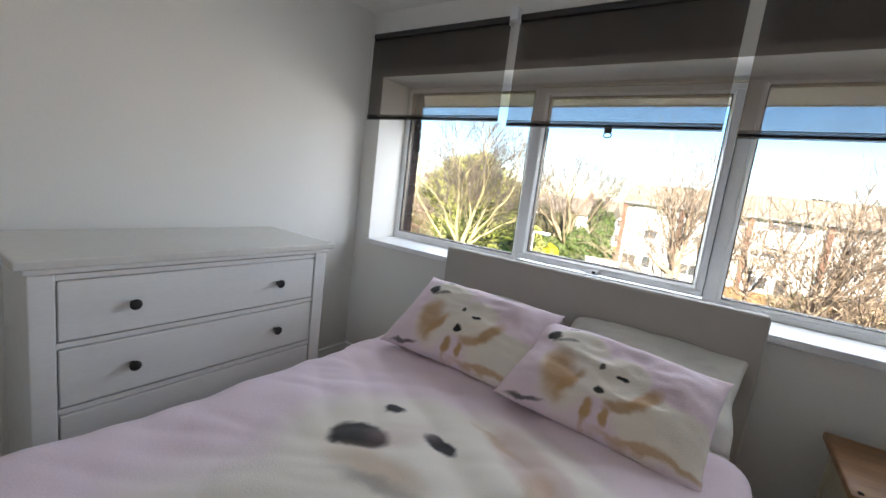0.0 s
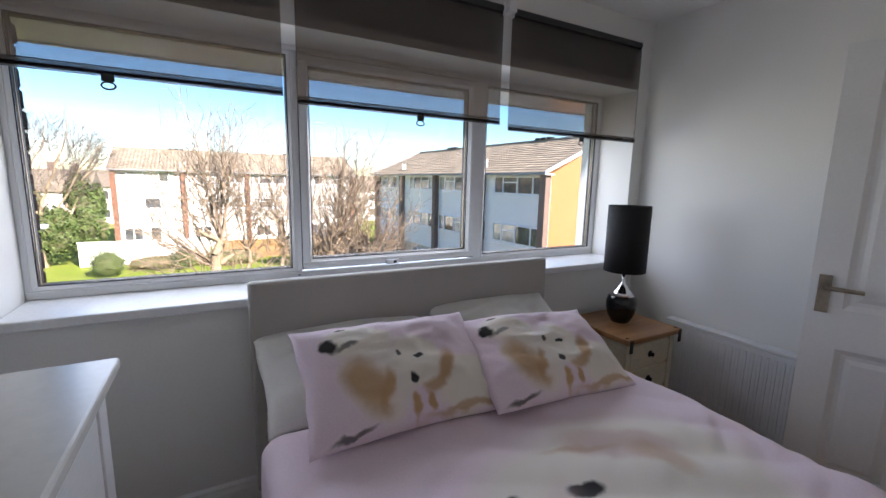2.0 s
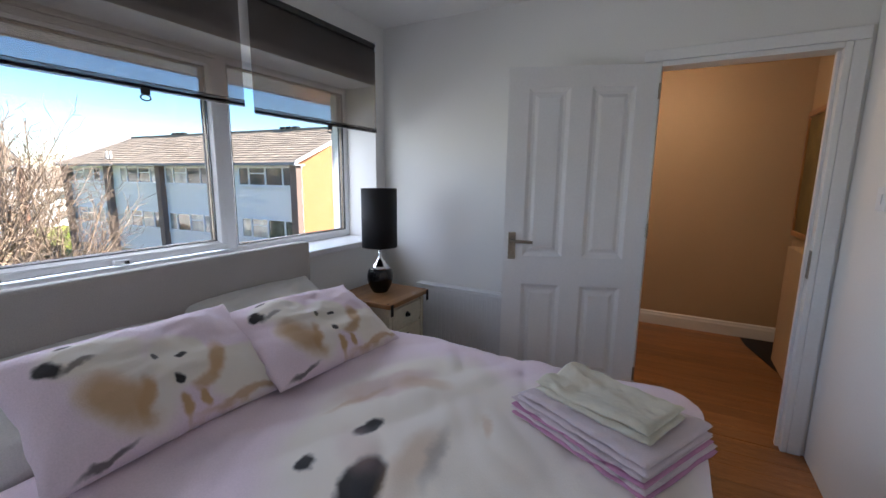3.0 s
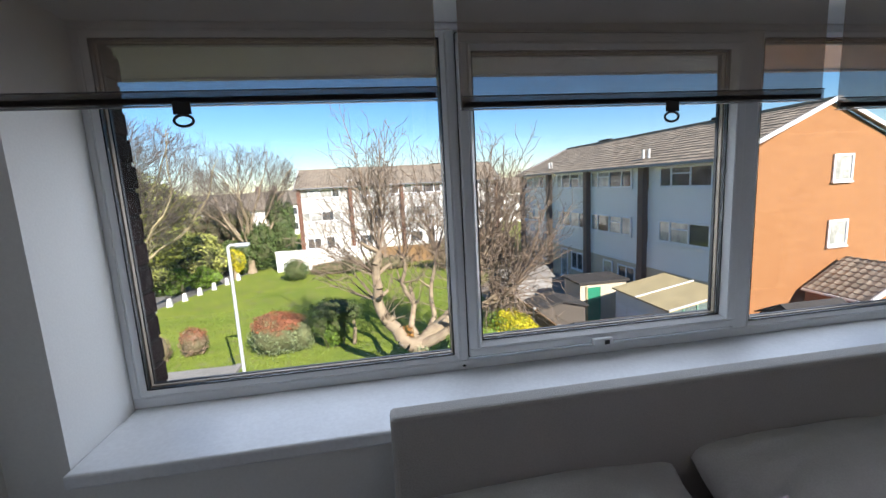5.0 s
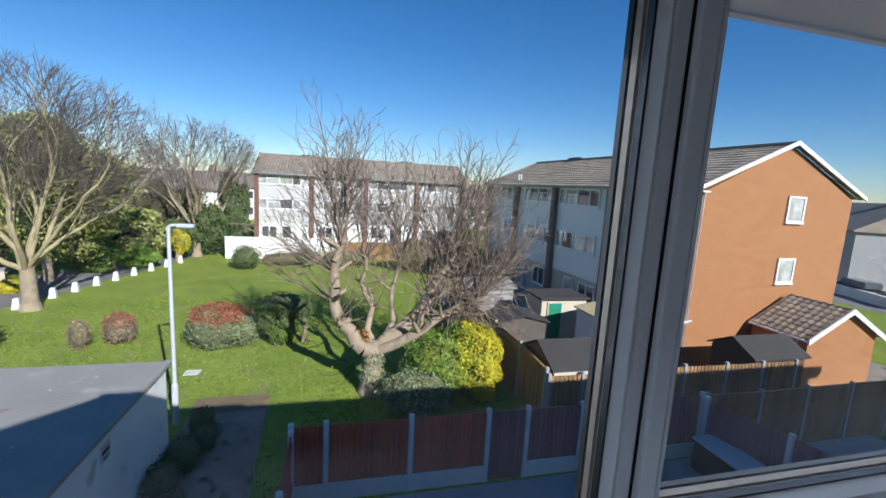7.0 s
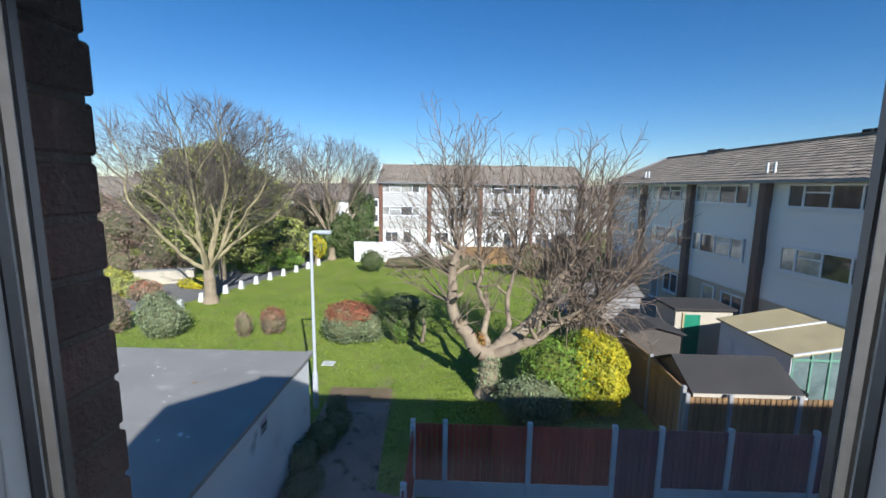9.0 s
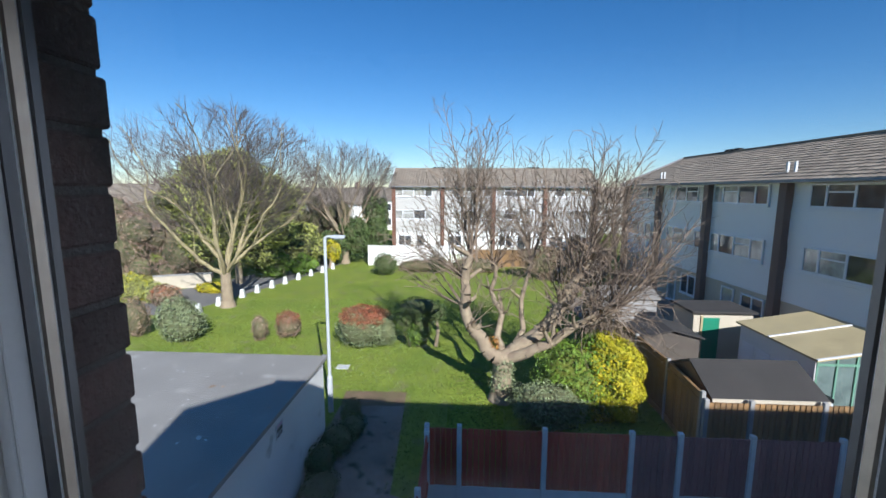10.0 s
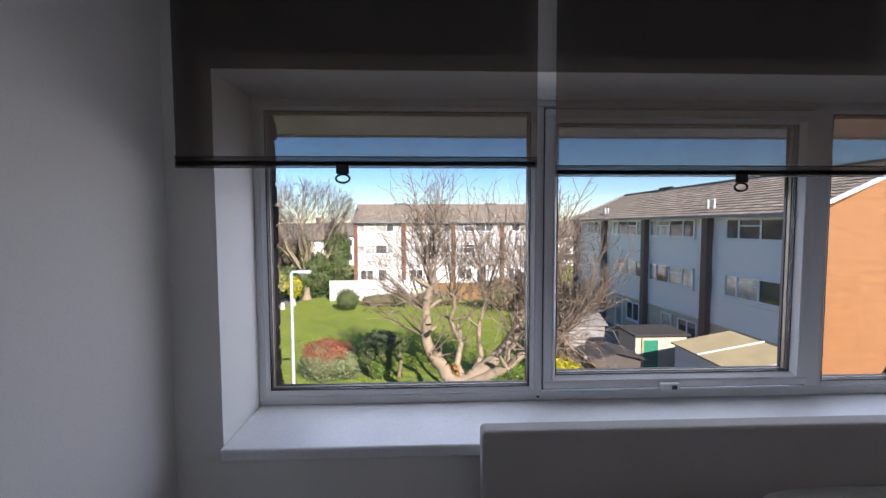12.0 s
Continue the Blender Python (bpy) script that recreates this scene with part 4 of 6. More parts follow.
# ---- own building around the bedroom ----
ob_ = thing("apartment_building", (0, 0, 0), "brown brick block of flats around the bedroom, tiled roof", "building")
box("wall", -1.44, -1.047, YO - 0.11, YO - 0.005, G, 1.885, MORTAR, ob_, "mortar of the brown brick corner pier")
box("wall", -1.44, 22, 4.471, YO - 0.02, G, 0.738, PANELW, ob_)
box("wall", -1.44, 9.2, YO - 0.049, YO - 0.02, 1.906, 1.99, PANELW, ob_)
box("wall", 1.81, 9.2, YO - 0.049, YO, 0.0, 1.91, PANELW, ob_)
box("outer_sill", WX0, WX1, FY1 + 0.001, YO + 0.03, 0.74, 0.785, PIERM, ob_, "dark outer sill")
box("wall", WX0, WX1, YO - 0.109, YO - 0.061, 0.786, 0.884, UPVC, ob_)
box("wall", -1.44, 9.2, -4.5, 0.0, G, 2.0, PIERM, ob_)
box("wall", 4.3, 9.2, 0.001, 4.45, G, 2.0, PIERM, ob_)
box("wall", -1.44, 4.29, 0.001, 4.45, G, -0.31, PIERM, ob_)
for x0, x1, dz in ((-1.63, 9.2, 0.0), (9.201, 22.4, -0.2)):      # unseen roofs; the step down is added to fit the shadow edge
    extrude_profile("roof", [(4.86, 2.0 + dz), (4.86, 2.16 + dz), (0.35, 4.22 + dz), (0.35, 4.07 + dz)], "x", x0, x1, TILE, ob_, "brown tiled roof slope")
    extrude_profile("roof", [(-4.16, 2.0 + dz), (-4.16, 2.16 + dz), (0.349, 4.22 + dz), (0.349, 4.07 + dz)], "x", x0, x1, TILE, ob_, "brown tiled roof slope")
    box("soffit", x0, x1, YO - 0.019, 4.84, 1.886 + dz, 1.9 + dz, UPVC, ob_, "white soffit board")
    box("fascia", x0, x1, 4.841, 4.865, 1.88 + dz, 2.06 + dz, UPVC, ob_, "white fascia board")
    box("gutter", x0, x1, 4.866, 4.95, 1.98 + dz, 2.06 + dz, GUTTER, ob_, "grey gutter")
box("wall", 9.201, 22, -4.5, YO - 0.03, G, 1.8, PANELW, ob_)
extrude_profile("gable", [(4.45, 2.0), (-3.8, 2.0), (0.35, 4.05)], "x", 9.05, 9.19, PIERM, ob_)
extrude_profile("gable", [(4.45, 2.0), (-3.8, 2.0), (0.35, 4.05)], "x", -1.44, -1.3, PIERM, ob_)

# ---- blocks of flats opposite ----


def window_unit(parent, p0, ux, w, z0, z1, out, panes, curtains, trim=UPVC):
    """A window in a facade: frame bars and panes, drawn along ux from p0, standing proud along out."""
    wi = new("window")
    wi.parent = parent
    h = z1 - z0

    def plate(name, a0, a1, c0, c1, d0, d1, m):
        vs = []
        for d in (d0, d1):
            for a, c in ((a0, c0), (a1, c0), (a1, c1), (a0, c1)):
                q = p0 + ux * a + out * d
                vs.append((q.x, q.y, c))
        fs = [(0, 1, 2, 3), (7, 6, 5, 4), (0, 4, 5, 1), (1, 5, 6, 2), (2, 6, 7, 3), (3, 7, 4, 0)]
        return pydata(name, vs, fs, m, wi)

    b = 0.085
    plate("frame", 0, w, z0, z0 + b, 0.0, 0.06, trim)
    plate("frame", 0, w, z1 - b, z1, 0.0, 0.06, trim)
    plate("sill", -0.03, w + 0.03, z0 - 0.06, z0 - 0.001, 0.0, 0.1, trim)
    xs = [0]
    tot = sum(panes)
    for p in panes:
        xs.append(xs[-1] + w * p / tot)
    for i, x in enumerate(xs):
        a0 = min(max(x - b / 2, 0), w - b)
        plate("frame", a0, a0 + b, z0 + b, z1 - b, 0.0, 0.058, trim)
    if len(panes) > 2:         # a top-hung light with its transom
        k = 1 if curtains[0] else 2
        plate("transom", xs[k] + b * 0.5, xs[k + 1] - b * 0.5, z0 + h * 0.62, z0 + h * 0.62 + 0.06, 0.0, 0.056, trim)
    for i in range(len(panes)):
        plate("pane", xs[i] + b * 0.5, xs[i + 1] - b * 0.5, z0 + b * 0.6, z1 - b * 0.6, 0.0, 0.02, CURT if curtains[i % len(curtains)] else DARKGLASS)
    return wi


def flats(name, origin, ux, out, length, bays, depth, label, ground_mat, seed, top=2.0, gable_windows=False, gable_mat=GABLE, pier=PIERM, step=2.62, clad=PANELW, vents=(5.4, 16.0)):
    """Three-storey flats. origin: ground corner; ux: along the facade; out: towards the viewer's side."""
    rnd = random.Random(seed)
    t = thing(name, (0, 0, 0), label, "building", "flats around the green")
    o = Vector(origin)

    def block(nm, a0, a1, d0, d1, z0, z1, m, lab="", parent=t):
        vs = [tuple((o + ux * a + out * d).to_2d()) + (z,) for z in (z0, z1) for a, d in ((a0, d0), (a1, d0), (a1, d1), (a0, d1))]
        fs = [(3, 2, 1, 0), (4, 5, 6, 7), (0, 1, 5, 4), (1, 2, 6, 5), (2, 3, 7, 6), (3, 0, 4, 7)]
        ob = pydata(nm, vs, fs, m, parent, lab)
        bm = bmesh.new()
        bm.from_mesh(ob.data)
        bmesh.ops.recalc_face_normals(bm, faces=bm.faces)
        bm.to_mesh(ob.data)
        bm.free()
        return ob

    base = o.z
    block("wall", 0.02, length - 0.02, -depth, -0.06, base, top - 0.06, gable_mat, "brick gable walls")
    z3, z2, z1 = top - 1.08, top - 1.08 - step, top - 1.08 - 2 * step     # sill heights, top storey down
    block("wall", 0.0, length, -0.06, -0.02, base, z2 - 1.45, ground_mat, "rendered ground-floor wall")
    block("wall", 0.0, length, -0.06, 0.0, z2 - 1.45, z2 - 0.07, clad, "white cladding below the middle windows")
    block("wall", 0.0, length, -0.06, -0.03, z2 - 0.07, z2 + 1.0, clad)
    block("wall", 0.0, length, -0.06, 0.0, z2 + 1.0, z3 - 0.07, clad, "white cladding below the top windows")
    block("wall", 0.0, length, -0.06, -0.03, z3 - 0.07, top - 0.061, clad)
    for zb in (z3 - 0.2, z2 - 0.2, z2 - 1.42):
        block("band", 0.0, length, 0.0, 0.025, zb, zb + 0.035, UPVC, "thin white cover strip")
    bw = length / bays
    for k in range(bays + 1):
        a = min(max(k * bw - 0.2, 0.0), length - 0.4)
        block("pier", a, a + 0.4, -0.05, 0.3, base, top - 0.08, pier, "brown brick pier")
    for k in range(bays):
        a = k * bw + 0.24
        w = bw - 0.5
        lay = k % 2
        for z, hh in ((z3, 0.97), (z2, 1.06)):
            ww3 = 0.83 * w
            st = a + (0.02 if lay == 0 else w - ww3 - 0.02)
            window_unit(t, o + ux * st, ux, ww3, z, z + hh, out, [0.9, 1.2, 1.2, 0.8], [rnd.random() < 0.55 for _ in range(4)])
        window_unit(t, o + ux * (a + 0.4), ux, 1.5, base + 0.9, base + 2.1, out, [1, 1], [False, False])
        window_unit(t, o + ux * (a + 2.4), ux, 0.95, base + 0.12, base + 2.15, out, [1], [rnd.random() < 0.3])
    # roof: two slopes of tile courses, joined
    rise, half = 2.1, depth / 2
    n_c, verts, faces = 15, [], []
    tw = 0.3
    n_t = int(length / tw) + 2
    for side in (0, 1):
        for c in range(n_c):
            f0, f1 = c / n_c, (c + 1) / n_c + 0.012
            for i in range(n_t):
                a0 = -0.2 + i * tw
                a1 = a0 + tw - 0.012
                lift = 0.05
                jit = rnd.uniform(-0.008, 0.008)
                row = []
                for f, up in ((f0, lift), (f1, 0.012)):
                    d = (0.5 - f * (half + 0.5)) if side == 0 else (-depth - 0.5 + f * (half + 0.5))
                    z = top + 0.0 + f * rise + up + jit
                    for a, hump in ((a0, 0.0), (a0 + tw * 0.35, 0.03), (a0 + tw * 0.7, 0.0), (a1, 0.012)):
                        q = o + ux * a + out * d
                        row.append((q.x, q.y, z + hump))
                i0 = len(verts)
                verts += row
                q0 = [(row[j][0], row[j][1], row[j][2] - 0.045) for j in range(4)]
                verts += q0
                for j in range(3):
                    faces.append((i0 + j, i0 + j + 1, i0 + 5 + j, i0 + 4 + j))
                    faces.append((i0 + j, i0 + 8 + j, i0 + 9 + j, i0 + j + 1))
    tl = pydata("roof_tiles", verts, faces, TILE, t, "weathered brown concrete roof tiles")
    tl["kind"] = "stuff"
    # gable triangle and roof body
    vs = []
    for a in (0.02, length - 0.02):
        for d, z in ((0.0, top - 0.06), (-depth, top - 0.06), (-half, top + rise - 0.06)):
            q = o + ux * a + out * d
            vs.append((q.x, q.y, z))
    pydata("gable", vs, [(0, 1, 2), (5, 4, 3), (0, 3, 4, 1), (1, 4, 5, 2), (2, 5, 3, 0)], gable_mat, t, "brick gable")
    for a0, a1 in ((-0.24, -0.18), (length + 0.18, length + 0.24)):
        for side in (0, 1):
            vs = []
            for a in (a0, a1):
                for d, z in (((0.55, top - 0.03), (0.55, top + 0.12), (-half, top + rise + 0.16), (-half, top + rise - 0.02)) if side == 0 else ((-depth - 0.55, top - 0.03), (-depth - 0.55, top + 0.12), (-half, top + rise + 0.16), (-half, top + rise - 0.02))):
                    q = o + ux * a + out * d
                    vs.append((q.x, q.y, z))
            pydata("bargeboard", vs, [(0, 1, 2, 3), (7, 6, 5, 4), (0, 4, 5, 1), (1, 5, 6, 2), (2, 6, 7, 3), (3, 7, 4, 0)], TRIM if a0 < 0 else GUTTER, t, "white bargeboard" if a0 < 0 else "grey bargeboard")
    block("soffit", -0.2, length + 0.2, -0.06, 0.5, top - 0.08, top - 0.02, UPVC, "white soffit")
    block("gutter", -0.2, length + 0.2, 0.5, 0.6, top - 0.07, top + 0.05, GUTTER, "grey gutter")
    block("ridge", -0.2, length + 0.2, -half - 0.11, -half + 0.11, top + rise + 0.02, top + rise + 0.13, TILE, "ridge tiles")
    for a_ in vents:
        for da in (0.0, 0.42):
            a = a_ + da
            block("vent_pipe", a, a + 0.09, -0.42, -0.33, top + 0.3, top + 0.85, POST, "short white vent pipe")
    for k in range(0, bays, 2):
        a = k * bw + 4.3
        for j in range(3):
            block("ridge_vent", a + j * 0.5, a + j * 0.5 + 0.36, -half - 0.14, -half + 0.14, top + rise + 0.1, top + rise + 0.24, IRON, "dark ridge vent")
    return t, block


bu = Vector((12.3 - 13.48, 38.1 - 17.42, 0)).normalized()
bo = Vector((-bu.y, bu.x, 0))
B_LEN = 20.7
fb, fb_block = flats("block_of_flats", (13.48, 17.45, G), bu, bo, B_LEN, 4, 8.85, "white-clad three-storey flats with an orange brick gable", CREAMW, 5, top=1.87)
# gable windows face the bedroom's side
gu, go = Vector((bo.x, bo.y, 0)) * -1, bu * -1
for zz in (0.74, -1.96):
    window_unit(fb, Vector((13.48, 17.45, 0)) + gu * 4.68, gu, 1.05, zz, zz + 1.12, go, [1], [True])
# Far cladding is a darker copy of the white, toned down for full sun.
fa, _ = flats("block_of_flats", (-8.7, 50, G), Vector((1, 0.015, 0)).normalized(), Vector((0.015, -1, 0)).normalized(), 22.4, 4, 8.5, "white three-storey flats with brown piers across the green", RENDERW, 9, top=1.85, step=2.5, clad=mat("toned_down_white_cladding", (0.54, 0.52, 0.48), 0.6, scale=1.0, var=0.07, fine=14, bump=0.1, stretch=(1, 1, 4)), gable_mat=PIERM, pier=mat("red_brown_pier", (0.2, 0.095, 0.06), 0.85, scale=4, var=0.2, fine=20, bump=0.3))

# brick extension with a tiled roof against the orange gable
ex = thing("brick_extension", (0, 0, 0), "low orange brick extension with a tiled pitched roof", "extension")
EX, EH, EY, EB = 18.93, 2.0, 15.15, 17.55      # ridge, half width, front and back of the extension's roof
box("wall", EX - 1.82, EX + 1.82, EY + 0.15, EB, G, -3.5, GABLE, ex)
extrude_profile("gable", [(EX - 1.82, -3.499), (EX + 1.82, -3.499), (EX, -2.55)], "y", EY + 0.15, EB - 0.01, GABLE, ex)
for side in (-1, 1):
    for c in range(8):
        for i in range(8):
            f0, f1 = c / 8, (c + 1) / 8 + 0.02
            y0 = EY + i * 0.3
            x0, x1 = EX + side * EH * (1 - f0), EX + side * EH * (1 - f1)
            z0, z1 = -3.6 + f0 * 1.15, -3.6 + f1 * 1.15
            vs = []
            for dz in (0.06, 0.0):
                vs += [(x0, y0, z0 + dz), (x0, y0 + 0.1, z0 + dz + 0.03), (x0, y0 + 0.2, z0 + dz), (x0, y0 + 0.29, z0 + dz), (x1, y0 + 0.29, z1 + dz - 0.03), (x1, y0 + 0.2, z1 + dz - 0.03), (x1, y0 + 0.1, z1 + dz), (x1, y0, z1 + dz - 0.03)]
            pydata("roof_tile", vs, [(0, 1, 6, 7), (1, 2, 5, 6), (2, 3, 4, 5), (0, 8, 9, 1), (1, 9, 10, 2), (2, 10, 11, 3), (7, 15, 8, 0), (3, 11, 12, 4)], TILE, ex)
    vs = [(EX, y, -2.4 + d) for y in (EY - 0.07, EY - 0.01) for d in (-0.16, 0.04)] + [(EX + side * (EH + 0.08), y, -3.58 + d) for y in (EY - 0.07, EY - 0.01) for d in (-0.16, 0.04)]
    pydata("bargeboard", vs, [(0, 1, 5, 4), (2, 6, 7, 3), (1, 3, 7, 5), (0, 4, 6, 2), (4, 5, 7, 6), (0, 2, 3, 1)], TRIM, ex, "white bargeboard")
    box("gutter", EX + side * (EH + 0.05) - 0.04, EX + side * (EH + 0.05) + 0.04, EY, EB - 0.03, -3.66, -3.58, UPVC, ex, "white gutter")
tubes("downpipe", [(Vector((EX - 1.87, EY + 0.5, -3.6)), Vector((EX - 1.87, EY + 0.5, G)), 0.035, 0.035, 8)], UPVC, ex, "white downpipe")

# ---- garage with the flat roof ----
ga = thing("garage", (0, 0, 0), "white rendered garage with a flat grey felt roof", "garage")
box("wall", -14.0, -4.42, 3.0, 14.64, G, -3.18, RENDERW, ga)
box("roof", -14.15, -4.32, 2.9, 14.74, -3.179, -3.09, FELT, ga, "flat grey felt roof with white flecks", 0.02)
box("roof_kerb", -4.46, -4.31, 2.9, 14.75, -3.089, -3.06, FELT, ga, "", 0.012)
rg = random.Random(4)
for k in range(150):
    x, y, s = rg.uniform(-13.5, -4.6), rg.uniform(6.0, 14.4), rg.uniform(0.02, 0.055) * (2.0 if k % 9 == 0 else 1.0)
    a = rg.uniform(0, 6.28)
    ca, sa = math.cos(a) * s, math.sin(a) * s
    pydata("roof_debris", [(x - ca, y - sa, -3.087), (x + sa * 0.5, y - ca * 0.6, -3.085), (x + ca, y + sa * 0.8, -3.087), (x - sa * 0.6, y + ca * 0.5, -3.078)], [(0, 1, 2, 3)], POST if k % 4 else L_BROWN, ga, "pale fleck on the felt")
sg = thing("wall_sign", (-4.415, 11.9, -3.55), "small white sign with dark bars on the garage wall", "sign")
box("plate", 0, 0.012, -0.16, 0.16, -0.16, 0.16, POST, sg)
for z0, z1, w in ((0.09, 0.125, 0.13), (-0.02, 0.06, 0.12), (-0.075, -0.05, 0.1), (-0.12, -0.095, 0.12)):
    box("printed_bar", 0.0125, 0.014, -w, w, z0, z1, PINKB if z0 > 0.08 else IRON, sg)

# ---- street lamp ----
sl = thing("street_lamp", (-4.8, 16.25, G), "pale grey painted steel street lamp beside the path", "street lamp")
tubes("base", [(Vector((0, 0, 0)), Vector((0, 0, 1.15)), 0.085, 0.085, 14), (Vector((0, 0, 1.15)), Vector((0, 0, 1.24)), 0.085, 0.055, 14)], GALV, sl)
tubes("pole", [(Vector((0, 0, 1.22)), Vector((0, 0, 5.6)), 0.055, 0.045, 14)], GALV, sl)
box("access_door", -0.05, 0.05, -0.092, -0.08, 0.45, 0.95, GALV, sl)
tubes("arm", [(Vector((0, 0, 5.56)), Vector((0.05, 0, 5.63)), 0.045, 0.04, 10), (Vector((0.05, 0, 5.63)), Vector((0.28, 0, 5.64)), 0.04, 0.035, 10)], GALV, sl)
bm = add_box(bmesh.new(), 0.2, 0.62, -0.09, 0.09, 5.58, 5.68, 0.03, 3)
part("lantern", bm, GALV, sl, "grey lantern head")
box("lens", 0.3, 0.58, -0.065, 0.065, 5.555, 5.58, GHGLASS, sl, "milky lens", 0.008)

# ---- bollards along the lane ----
bl = thing("bollard", (-16.1, 25.2, G), "white painted tapered concrete bollard beside the lane", "bollard", "bollards along the lane")
bv = []
for w, z in ((0.17, 0.0), (0.105, 0.52), (0.085, 0.55)):
    bv += [(-w, -w, z), (w, -w, z), (w, w, z), (-w, w, z)]
pydata("bollard_body", bv, [(i * 4 + k, i * 4 + (k + 1) % 4, i * 4 + 4 + (k + 1) % 4, i * 4 + 4 + k) for i in range(2) for k in range(4)] + [(8, 9, 10, 11), (3, 2, 1, 0)], POST, bl)
for x, y in ((-15.87, 26.44), (-15.55, 27.95), (-15.2, 30.0), (-14.85, 31.3), (-14.5, 32.75), (-14.1, 34.1), (-13.7, 35.6), (-13.25, 37.1), (-12.8, 38.6), (-12.4, 40.2)):
    copy_thing(bl, pose(x, y, G, 0, 0, 12))


# ---- fences ----
def slat_fence(label, group, posts, top, material, post_mat, slat_w, gap, cap, gravel=None, plain=(), second=None, post_h=0.1):
    """Concrete posts with slatted panels between them. posts: (x, y) in a row."""
    f = thing("fence", (posts[0][0], posts[0][1], G), label, "fence", group)
    o = Vector((posts[0][0], posts[0][1]))
    shared = {}
    for x, y in posts:
        p = box("post", x - o.x - 0.055, x - o.x + 0.055, y - o.y - 0.055, y - o.y + 0.055, 0, top + post_h, post_mat, f, "", 0.012, 1)
    for k, (a, b) in enumerate(zip(posts, posts[1:])):
        va, vb = Vector(a) - o, Vector(b) - o
        d = (vb - va)
        ln = d.length - 0.11
        d.normalize()
        st = va + d * 0.055
        tz = math.degrees(math.atan2(d.y, d.x))
        z0 = 0.02
        if gravel and k not in plain:
            gb = box("gravel_board", 0.0, ln, -0.025, 0.025, 0.0, 0.42, gravel, f, "pale concrete gravel board", 0.006, 1)
            gb.matrix_basis = pose(st.x, st.y, 0, 0, 0, tz)
            z0 = 0.425
        n = max(1, int(ln / (slat_w + gap)))
        stepw = ln / n
        mtl = material if not (second and k in second[1]) else second[0]
        key = (round(stepw, 3), k in plain, mtl.name, z0)
        if key not in shared:
            bm = add_box(bmesh.new(), 0.0, stepw - gap, -0.014, 0.014, z0, top)
            me = bpy.data.meshes.new("slat")
            bm.to_mesh(me)
            bm.free()
            me.materials.append(mtl)
            shared[key] = me
        for i in range(n):
            s = new("slat", shared[key])
            s.parent = f
            q = st + d * (i * stepw + gap / 2)
            s.matrix_basis = pose(q.x, q.y, 0.012 * ((i * 7919) % 5) / 5 * (0 if cap else 1), 0, 0, tz)
        for zr in (z0 + 0.18, top - 0.2):
            rl = box("rail", 0, ln, 0.015, 0.045, zr - 0.035, zr + 0.035, mtl, f)
            rl.matrix_basis = pose(st.x, st.y, 0, 0, 0, tz)
        if cap:
            cp = box("cap_rail", 0, ln, -0.035, 0.035, top + 0.001, top + 0.03, mtl, f)
            cp.matrix_basis = pose(st.x, st.y, 0, 0, 0, tz)
    return f


FR = [(-1.37, 12.56), (-0.65, 12.56), (1.22, 12.54), (3.08, 12.53), (4.093, 12.52), (5.582, 12.51), (7.40, 12.5), (9.25, 12.48)]
slat_fence("red-brown slatted fence with white concrete posts", "fences of the yard", FR, 1.80, SLATR, POST, 0.105, 0.014, False, POST, (3,), (SLATP, (3, 4, 5, 6)))
slat_fence("red-brown slatted side fence with white concrete posts", "fences of the yard", [(-1.36, 12.4), (-1.353, 10.59), (-1.353, 8.7), (-1.353, 6.8)], 1.75, SLATR, POST, 0.105, 0.014, False, POST)
slat_fence("dull maroon side fence of the yard", "fences of the yard", [(9.27, 12.32), (9.75, 10.5), (10.25, 8.6), (10.75, 6.8)], 1.75, SLATP, POST, 0.105, 0.014, False, POST)
slat_fence("weathered brown board fence with concrete posts", "garden fences", [(9.4, 12.47), (11.2, 12.38), (12.95, 12.4), (14.75, 12.4), (16.5, 12.4)], 1.78, SLATB, CONC, 0.14, 0.006, True)
slat_fence("weathered brown picket-topped garden fence", "garden fences", [(5.52, 14.13), (6.6, 14.1), (8.35, 14.1), (10.35, 14.2), (11.95, 14.15), (13.4, 14.1), (14.8, 14.05)], 1.78, SLATB, CONC, 0.10, 0.03, False)
slat_fence("weathered board fence along the gardens", "garden fences", [(5.52, 14.3), (5.65, 16.4), (5.6, 18.6), (5.5, 20.6), (5.5, 22.8), (5.5, 25.0)], 1.9, SLATB, CONC, 0.14, 0.008, True)

